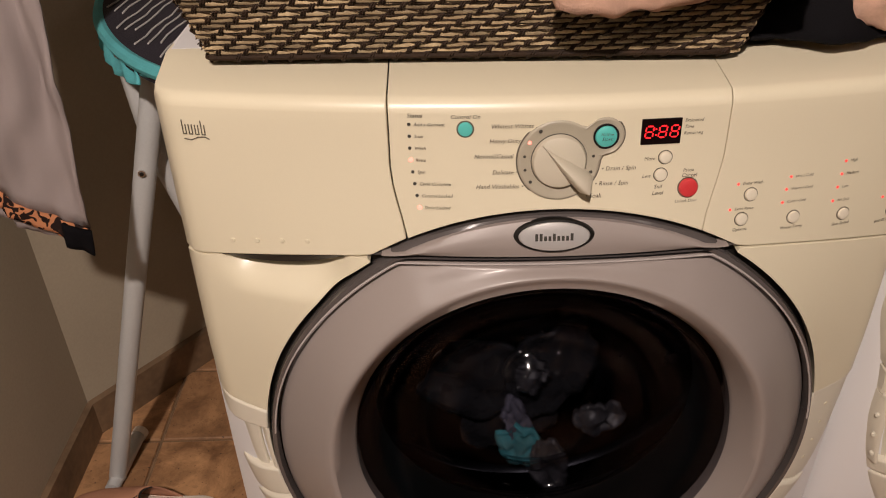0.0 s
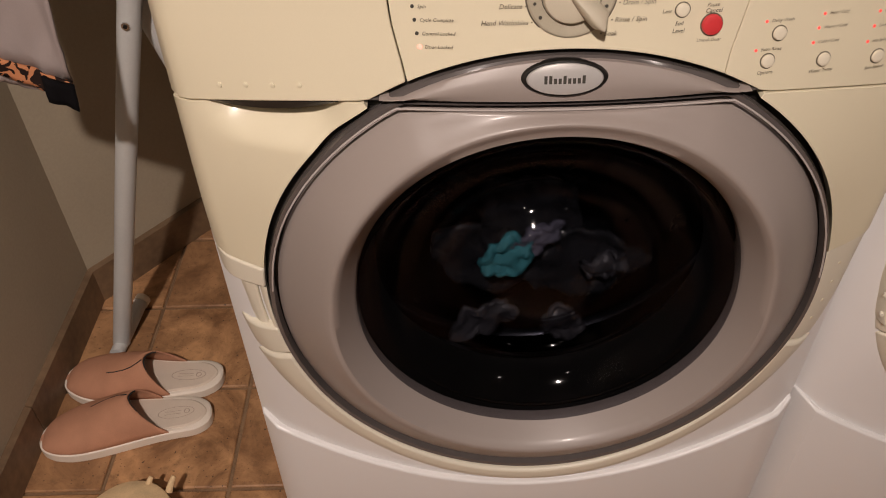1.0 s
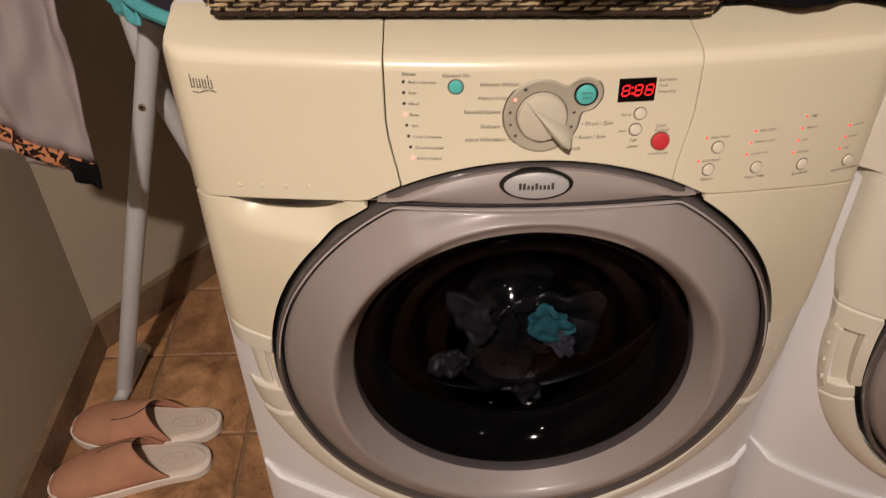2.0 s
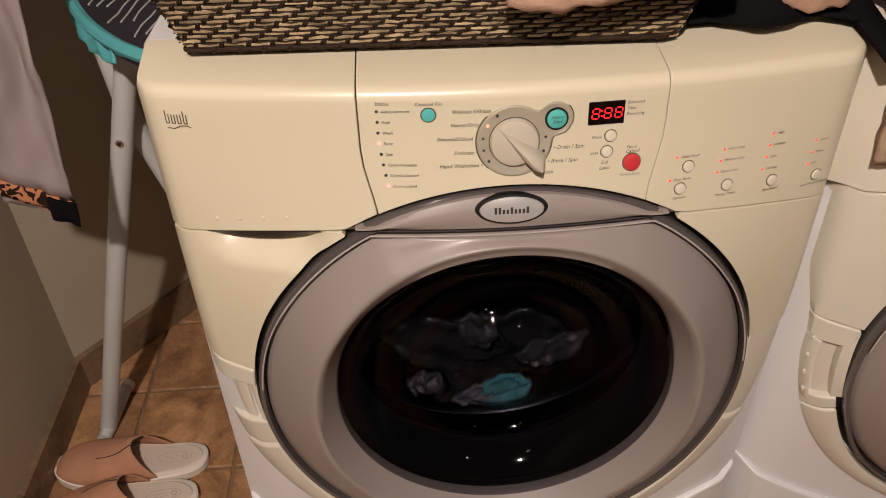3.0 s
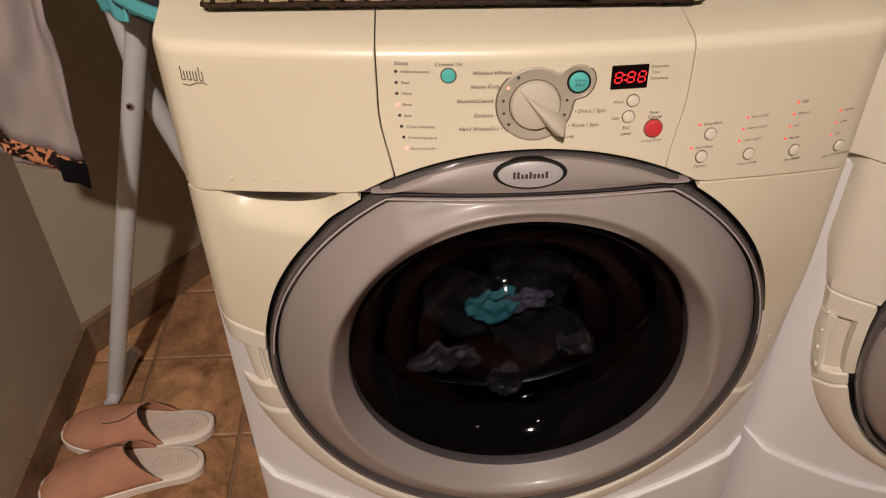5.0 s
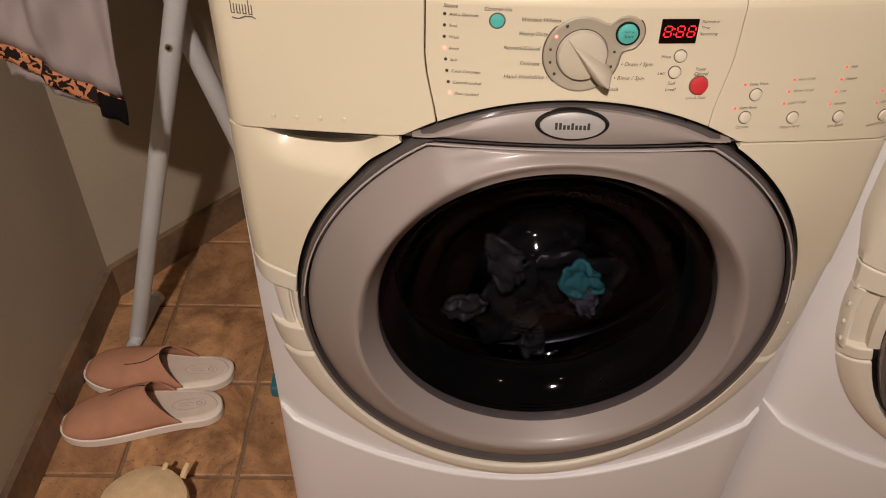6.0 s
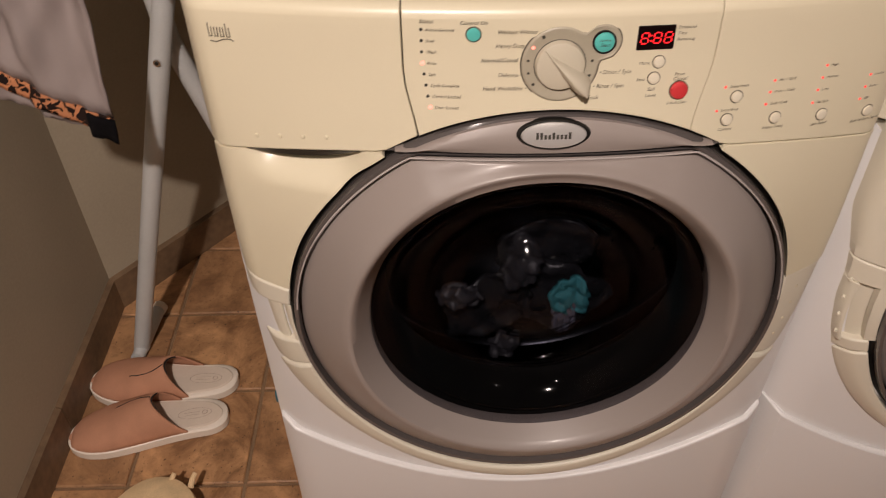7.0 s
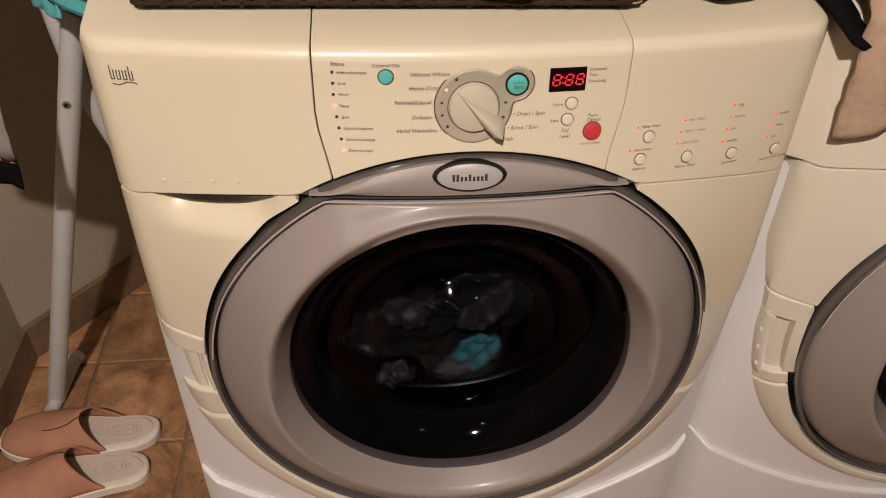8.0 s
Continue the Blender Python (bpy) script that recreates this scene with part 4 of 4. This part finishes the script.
def ironing_board():
    t = thing("ironing_board", "ironing board with pale grey legs and dark striped teal-edged cover", "ironing board")
    bm = bmesh.new()
    tube(bm, [(-0.726, 0.434, 0.012), (-0.509, 0.398, 0.697), (-0.445, 0.387, 0.90)], 0.0165, 16)
    part("leg", bm, TUBE_PAINT, t, "pale grey tubular leg")
    bm = bmesh.new()
    tube(bm, [(-0.524, 0.455, 0.884), (-0.503, 0.440, 0.70), (-0.455, 0.545, 0.34), (-0.418, 0.625, 0.02)], 0.0165, 16)
    part("leg", bm, TUBE_PAINT, t, "pale grey tubular leg")
    bm = bmesh.new()
    tube(bm, [(-0.726, 0.40, 0.014), (-0.716, 0.545, 0.014)], 0.0135, 14)
    part("foot_bar", bm, TUBE_PAINT, t)
    bm = bmesh.new()
    tube(bm, [(-0.50, 0.627, 0.014), (-0.37, 0.627, 0.014)], 0.0135, 14)
    part("foot_bar", bm, TUBE_PAINT, t)
    bm = bmesh.new()
    tube(bm, [(-0.7165, 0.537, 0.014), (-0.7145, 0.551, 0.014)], 0.0155, 14)
    part("end_cap", bm, RUBBER_CREAM, t, "pale plastic end cap")
    bm = bmesh.new()
    tube(bm, [(-0.5095, 0.383, 0.697), (-0.509, 0.378, 0.697)], 0.0055, 12)
    screw = part("screw", bm, CHROME, t, "steel pivot screw")
    bm = bmesh.new()
    tube(bm, [(-0.5092, 0.380, 0.697), (-0.5088, 0.3768, 0.697)], 0.0030, 10)
    part("recess", bm, RUBBER_AND_GAP, screw)
    # padded board along the side of the washer, its rounded nose towards the room
    cx, cy, n = -0.344, 0.56, 30

    def nose(a, grow=0.0):
        # edge of the tapering nose, from its side (a = 0) round to its tip
        return cx - (0.222 + grow) * max(0.0, math.cos(a)) ** 1.333, cy - (0.368 + grow) * max(0.0, math.sin(a)) ** 1.333
    outline = [(-0.566, 0.82)] + [nose(math.pi / 2 * i / (n - 1)) for i in range(n)]
    outline += [(cx, cy), (cx, 0.82)]
    bm = bmesh.new()
    rows = []
    for sc, z in ((0.0, 0.882), (0.95, 0.882), (1.0, 0.888), (1.0, 0.904), (0.97, 0.911), (0.0, 0.912)):
        rows.append([Vector((cx + (x - cx) * sc, (cy + (y - cy) * sc) if y < cy else y, z)) for x, y in outline])
    grid(bm, rows)
    part("cover", bm, COVER_DARK, t, "dark cotton cover with thin pale stripes")
    bm = bmesh.new()
    tube(bm, [(x, y, 0.904) for x, y in outline[:-2]], 0.0085, 8)
    part("binding", bm, TEAL_CLOTH, t, "teal edge binding")
    for i in range(13):
        x = -0.530 + 0.0142 * i
        y0 = cy - 0.355 * max(0.0, 1 - (abs(x - cx) / 0.214) ** 1.5) ** 0.667 + 0.012 + 0.018 * (i % 3)
        bm = bmesh.new()
        tube(bm, [(min(-0.349, x + 0.003 * k + 0.002 * math.sin(k * 2.1 + i)), y0 + (0.17 + 0.03 * (i % 2)) * k / 6, 0.9122) for k in range(7)], 0.0012, 6)
        part("stripe", bm, STRIPE, t)
    # loose tie of the cover beside the nose
    bm = bmesh.new()
    rows = []
    for i in range(25):
        u = i / 24
        ex, ey = nose(0.42 + 0.62 * u, 0.004)
        p = Vector((ex, ey, 0.888 - 0.010 * math.sin(u * math.pi) + 0.004 * math.sin(u * 19)))
        rows.append([p + Vector((0.003 * math.sin(i * 1.1 + k), -0.004 + 0.004 * k, (k - 2) * (0.0040 + 0.0015 * math.sin(i * 0.8)))) for k in range(5)])
    grid(bm, rows)
    shell(part("cover_tie", bm, TEAL_CLOTH, t, "crumpled teal tie of the cover"), 0.003)
    # gathered skirt of the cover under the nose
    bm = bmesh.new()
    rows = []
    for i in range(33):
        x, y = nose(math.pi / 2 * i / 32, -0.003)
        ln = 0.006 + 0.007 * (0.5 + 0.5 * math.sin(i * 0.75))
        rows.append([Vector((x + 0.004 * math.sin(i * 1.7 + k) * k / 4, y + 0.004 * math.cos(i * 1.3) * k / 4, 0.898 - k * ln / 4)) for k in range(5)])
    grid(bm, rows)
    shell(part("cover_skirt", bm, TEAL_CLOTH, t, "teal skirt of the cover gathered under the board"), 0.004)
    return t


ironing_board()


def hanging_cloth():
    t = thing("hanging_curtain", "off-white cloth with orange and black printed hem on a hook", "cloth")
    def at(u, v, low=0.0):
        # u: along the hem to the low corner, v: up
        p0 = Vector((-0.655, 0.20, 0.772 - low)).lerp(Vector((-0.521, 0.206, 0.686 - low * 0.2)), u)
        p1 = Vector((-0.610, 0.20, 1.50)).lerp(Vector((-0.455, 0.20, 1.50)), u)
        p = p0.lerp(p1, v)
        p.y += 0.016 * math.sin(u * 9 + v * 2.5) * (0.25 + 0.75 * min(1, v * 2)) + 0.006 * math.sin(u * 23 + v * 7) * min(1, v * 4)
        p.x += 0.002 * math.sin(v * 19 + u * 4)
        p.y += 0.010 * noise.noise(Vector((u * 3 + v * 4, v * 16 - u * 5, 1.7))) + 0.005 * noise.noise(Vector((u * 9, v * 30 + u * 9, 4.1)))
        return p
    bm = bmesh.new()
    grid(bm, [[at(u / 30, 0.028 + 0.972 * v / 40) for v in range(41)] for u in range(31)])
    shell(part("cloth", bm, LINEN, t), 0.003)
    bm = bmesh.new()
    grid(bm, [[at(u / 30, 0.0 + 0.030 * v / 4) + Vector((0.0005, -0.002, 0)) for v in range(5)] for u in range(31)])
    shell(part("hem", bm, PRINT, t, "orange and black printed hem"), 0.004)
    bm = bmesh.new()
    grid(bm, [[at(0.80 + 0.215 * u / 8, -0.012 + 0.040 * v / 4) + Vector((0.001, -0.005 - 0.004 * math.sin(u / 8 * math.pi), 0)) for v in range(5)] for u in range(9)])
    shell(part("hem_corner", bm, DARK_FABRIC, t, "dark folded corner of the hem"), 0.006)
    bm = bmesh.new()
    grid(bm, [[at(u / 30 * 0.93, 0.04 * v / 4, 0.030) + Vector((0, 0.010, 0)) for v in range(5)] for u in range(31)])
    shell(part("back_layer", bm, LINEN, t), 0.003)
    bm = bmesh.new()
    tube(bm, [(-0.815, 0.20, 1.505), (-0.44, 0.20, 1.505)], 0.009, 10)
    part("wall_rod", bm, CHROME, t)
    return t


hanging_cloth()


# ---- things on the machines ----
def wicker_tray():
    t = thing("wicker_basket", "brown woven wicker basket holding folded towels on the washer", "basket", (-0.050, 0.168, 0.9885), -2.2)
    HX, HY, H = 0.222, 0.155, 0.125
    rng = random.Random(4)

    def wall_at(s, z):
        # s runs round the rectangle; the wall leans outward as it rises
        g = 0.035 * (z / H) ** 1.0
        hx, hy = HX + g, HY + g
        per = [2 * hx, 2 * hy, 2 * hx, 2 * hy]
        s = (s % 1.0) * sum(per)
        for i, l in enumerate(per):
            if s <= l:
                k = s / l
                return [Vector((-hx + 2 * hx * k, -hy, z)), Vector((hx, -hy + 2 * hy * k, z)), Vector((hx - 2 * hx * k, hy, z)), Vector((-hx, hy - 2 * hy * k, z))][i], [Vector((0, -1, 0)), Vector((1, 0, 0)), Vector((0, 1, 0)), Vector((-1, 0, 0))][i]
            s -= l
        return Vector((-hx, -hy, z)), Vector((0, -1, 0))
    per = 4 * (HX + HY)
    stakes = int(per / 0.0225)
    bm = bmesh.new()
    bt = bmesh.new()
    rowsn = 25
    pitch = H / rowsn
    for r in range(rowsn):
        z = pitch * (r + 0.5)
        for k in range(stakes):
            lo, hi = (k - 0.02 + 0.37 * r + rng.uniform(-0.05, 0.03)) / stakes, (k + 1.02 + 0.37 * r + rng.uniform(-0.03, 0.05)) / stakes
            dz = rng.uniform(-0.0008, 0.0008)
            pts = []
            for q in range(5):
                p, n = wall_at(lo + (hi - lo) * q / 4, z + dz)
                pts.append(p + n * (0.0009 * math.sin(math.pi * q / 4) + rng.uniform(0, 0.0003)))
            tube(bm, pts, 0.0022, 8, flat=0.75)
            # slanted twine between two reeds
            p, n = wall_at(hi - 0.04 / stakes, z - pitch * 0.95)
            p2, n2 = wall_at(hi + (0.15 + rng.uniform(0, 0.1)) / stakes, z + pitch * 0.95)
            side = 0.0050
            for q in (-0.0011, 0.0011):
                along = n.cross(Vector((0, 0, 1))) * q
                tube(bt, [p + n * 0.0005 + along, (p + p2) / 2 + n * (side - 0.0006) + along, p2 + n * 0.0005 + along], 0.0011, 5)
        # thin dark weft between the rows
        pts = []
        for q in range(0, stakes * 2 + 1):
            p, n = wall_at(min(0.9999, q / (stakes * 2)), z + pitch * (0.5 + 0.05 * math.sin(q * 1.3)))
            pts.append(p + n * (0.0028 + 0.0016 * math.sin(q * math.pi + r)))
        tube(bt, pts, 0.0006, 5)
    part("reed_weave", bm, REED, t, "pale brown reeds", kind="stuff")
    # backing wall
    bb = bmesh.new()
    rows = []
    for z in (0.0, H):
        row = []
        for q in range(4):
            p, n = wall_at(sum([HX, HY, HX, HY][:q]) / (2 * (HX + HY)) + 1e-6, z)
            row.append(Vector((p.x * 0.985, p.y * 0.98, z)))
        rows.append(row)
    vs = grid(bb, rows, True)
    bb.faces.new(vs[0][::-1])
    shell(part("liner", bb, TWINE, t, smooth=False), 0.003)
    for height, out, thick in ((0.0025, 0.002, 0.0028), (H, 0.001, 0.006)):
        pts = []
        for q in range(81):
            p, n = wall_at(min(0.9999, q / 80), height)
            pts.append(p + n * out)
        tube(bt, pts, thick, 8)
    part("twine_weave", bt, TWINE, t, "dark brown twine", kind="stuff")
    return t


wicker_tray()


def draped(name, label, cat, at, mat, group="", thick=0.012, nu=40, nv=40, fluff=0.004):
    """A towel from a function of (u, v) in metres."""
    bm = bmesh.new()
    rows = []
    for i in range(nu + 1):
        row = []
        for k in range(nv + 1):
            p = Vector(at(i / nu, k / nv))
            p += fluff * Vector((noise.noise(p * 70), noise.noise(p * 70 + Vector((9, 0, 0))), noise.noise(p * 70 + Vector((0, 9, 0)))))
            row.append(p)
        rows.append(row)
    grid(bm, rows)
    ob = part(name, bm, mat)
    shell(ob, thick)
    return tagged(ob, label, cat, group)


def basket_towel(u, v):
    # hangs over the front rim of the basket and bulges forward
    x = 0.000 + 0.195 * u + 0.004 * math.sin(v * 9)
    s = v * 0.316
    top = 1.136
    if s < 0.20:
        return (x, 0.235 - s * 1.345, top - 0.012 + 0.014 * math.sin(s * 12) + 0.012 * math.sin(u * 5))
    d = s - 0.20
    return (x, -0.034 - 0.026 * math.sin(min(1, d / 0.06) * 1.57) + 0.10 * d, top - 0.006 - d * (0.66 + 0.10 * math.sin(u * 4 + 0.6)))


draped("towel", "peach terry towel hanging over the basket's front rim", "towel", basket_towel, PEACH)


def pillow(cx, cy, cz, rx, ry, h, lump):
    """A soft lump that lies flat: broad at its base, rounded above."""
    def at(u, v):
        a = u * 2 * math.pi
        k = math.pi * (0.02 + 0.96 * v)
        r = math.sin(k) ** 0.25 * (1 + lump * math.sin(3 * a + cx * 40) + lump * 0.6 * math.sin(5 * a))
        return (cx + rx * r * math.cos(a), cy + ry * r * math.sin(a), cz + h * (1 - math.cos(k)) / 2 * (1 + lump * math.sin(2 * a)))
    return at


def garment_sheet(u, v):
    # lies on the washer beside the basket, its front edge rolled under
    x = 0.182 + 0.158 * u
    y = 0.330 - 0.318 * v + 0.010 * math.sin(u * 9 + 0.7) * v
    z = 1.006 + 0.030 * math.sin(min(1.0, u * 1.15) * math.pi) * (0.55 + 0.45 * math.sin(v * 7 + u * 3)) + 0.006 * math.sin(u * 23 + v * 9)
    roll = max(0.0, (v - 0.92) / 0.08)
    side = max(0.0, 1 - u / 0.07) + max(0.0, (u - 0.93) / 0.07)
    z = z + (0.9945 - z) * max(ease(0, 1, roll), ease(0, 1, side) * 0.9)
    return (x, y, max(0.9945, z))


draped("black_garment", "black garment lying crumpled on the washer beside the basket", "cloth", garment_sheet, DARK_FABRIC, thick=0.004, fluff=0.002)
draped("towel", "pale peach terry towel lying against the black garment", "towel", pillow(0.292, 0.076, 1.000, 0.058, 0.074, 0.085, 0.07), PEACH, thick=0.004, fluff=0.007)


def strap():
    bm = bmesh.new()
    rows = []
    for i in range(21):
        u = i / 20
        p = Vector((0.310, 0.22, 1.03)).lerp(Vector((0.370, -0.036, 0.956)), u) + Vector((0, 0, 0.018 * math.sin(u * math.pi)))
        w = 0.021 - 0.006 * u
        rows.append([p + Vector((-w, -0.004, 0.012 * u * u)), p + Vector((0, 0, 0.004)), p + Vector((w, 0.004, 0))])
    grid(bm, rows)
    ob = part("strap", bm, DARK_FABRIC)
    shell(ob, 0.006)
    return tagged(ob, "black fabric strap hanging down between the two machines", "strap")


strap()


def dryer_towel(u, v):
    x = 0.366 + 0.32 * u + 0.008 * math.sin(v * 4)
    y = front(min(0.33, max(-0.33, x - WX - 0.69)), 0.93) - 0.010
    s = v * 0.42
    if s < 0.26:
        return (x, 0.235 - s * (0.235 - y) / 0.26, 1.004 + 0.006 * math.sin(u * 17 + 1) - 0.014 * max(0, (s - 0.2) / 0.06) ** 2)
    d = (s - 0.26) / 0.16
    drop = d * 0.128 * (1 - 0.9 * min(1, u * 0.9 + 0.0))
    return (x + 0.014 * d * (1 - u), y - 0.006 * math.sin(min(1, d * 2) * 1.57) - 0.004 * math.sin(u * 30) * d, 0.990 - drop)


draped("towel", "beige terry towel draped over the front of the dryer", "towel", dryer_towel, TAN_TERRY)


# ---- floor tiles ----
def floor_tiles():
    me = {}
    sx, sy, g = 0.213, 0.213, 0.007
    x0, y0 = -0.672 - sx, 0.110 - 12 * sy
    far = bmesh.new()
    for j in range(-9, 18):
        for i in range(21):
            shift = 0.0
            xa, xb = x0 + i * sx + shift + g / 2, x0 + (i + 1) * sx + shift - g / 2
            ya, yb = y0 + j * sy + g / 2, y0 + (j + 1) * sy - g / 2
            xa, xb, ya, yb = max(xa, LEFT), min(xb, RIGHT), max(ya, NEAR), min(yb, BACK)
            if xb - xa < 0.02 or yb - ya < 0.02:
                continue
            near = j >= 0 and i < 16
            bm = bmesh.new() if near else far
            b = 0.0022
            lo = [bm.verts.new((x, y, -0.006)) for x, y in ((xa, ya), (xb, ya), (xb, yb), (xa, yb))]
            m1 = [bm.verts.new((x, y, -0.0018)) for x, y in ((xa, ya), (xb, ya), (xb, yb), (xa, yb))]
            hi = [bm.verts.new((x, y, 0.0)) for x, y in ((xa + b, ya + b), (xb - b, ya + b), (xb - b, yb - b), (xa + b, yb - b))]
            bm.faces.new(hi)
            for p, q in ((lo, m1), (m1, hi)):
                for k in range(4):
                    n = (k + 1) % 4
                    bm.faces.new((p[k], p[n], q[n], q[k]))
            if near:
                part("tile", bm, TILE, floor, smooth=False)
    part("far_tiles", far, TILE, floor, smooth=False, kind="stuff")


floor_tiles()


# ---- what moves ----
def motions():
    # seconds, turn in degrees (counter-clockwise), sideways and upward share of the glass
    rows = [(0, -165, -.04, -.26), (.1, -110, .06, -.24), (.2, -52, .17, -.17), (.4, 12, .33, .07), (.6, 31, .23, .14), (.8, 66, .09, .20), (1.0, 130, -.17, .20), (1.2, 192, -.37, -.08),
            (1.4, 235, -.23, -.33), (1.6, 286, .07, -.24), (1.8, 345, .27, -.07), (2.0, 392, .27, .17), (2.2, 426, .16, .36), (2.4, 478, -.1, .33), (2.6, 545, -.37, -.02),
            (2.8, 600, -.2, -.27), (3.0, 655, .1, -.25), (3.3, 732, .32, .07), (3.5, 763, .34, .32), (3.7, 795, .08, .30), (3.9, 847, -.21, .28), (4.1, 914, -.40, -.10),
            (4.3, 969, -.08, -.21), (4.5, 1060, .30, -.11), (4.7, 1109, .45, .25), (4.9, 1155, .1, .33), (5.1, 1210, -.24, .22), (5.3, 1280, -.38, -.1), (5.5, 1340, -.06, -.25),
            (5.8, 1422, .30, -.10), (6.0, 1462, .35, .14), (6.2, 1493, .15, .20), (6.4, 1562, -.17, .27), (6.6, 1630, -.38, -.07), (6.8, 1714, .02, -.28), (7.0, 1800, .33, 0.0),
            (7.2, 1841, .28, .24), (7.4, 1872, .10, .30), (7.6, 1949, -.25, .15), (7.8, 2016, -.25, -.18), (8.0, 2123, .20, -.15)]
    cx, cz, amp = WX + 0.002, ZC - 0.090, 0.185
    walk(teal, [(t, pose(cx + amp * sx, 0.065, cz + amp * sz, 0, -(a + 90) * 1.0, 0)) for t, a, sx, sz in rows])
    fine = []
    for (t0, a0, *_), (t1, a1, *_) in zip(rows, rows[1:]):
        fine += [(t0, a0), ((t0 + t1) / 2, (a0 + a1) / 2)]
    fine.append((rows[-1][0], rows[-1][1]))
    for ob, lead, far, y in LAUNDRY:
        walk(ob, [(t, pose(cx + 0.062 * far * math.cos(radians(a + lead)), y, cz - 0.005 + 0.055 * far * math.sin(radians(a + lead)), 0, -(a + lead), 0)) for t, a in fine])


motions()
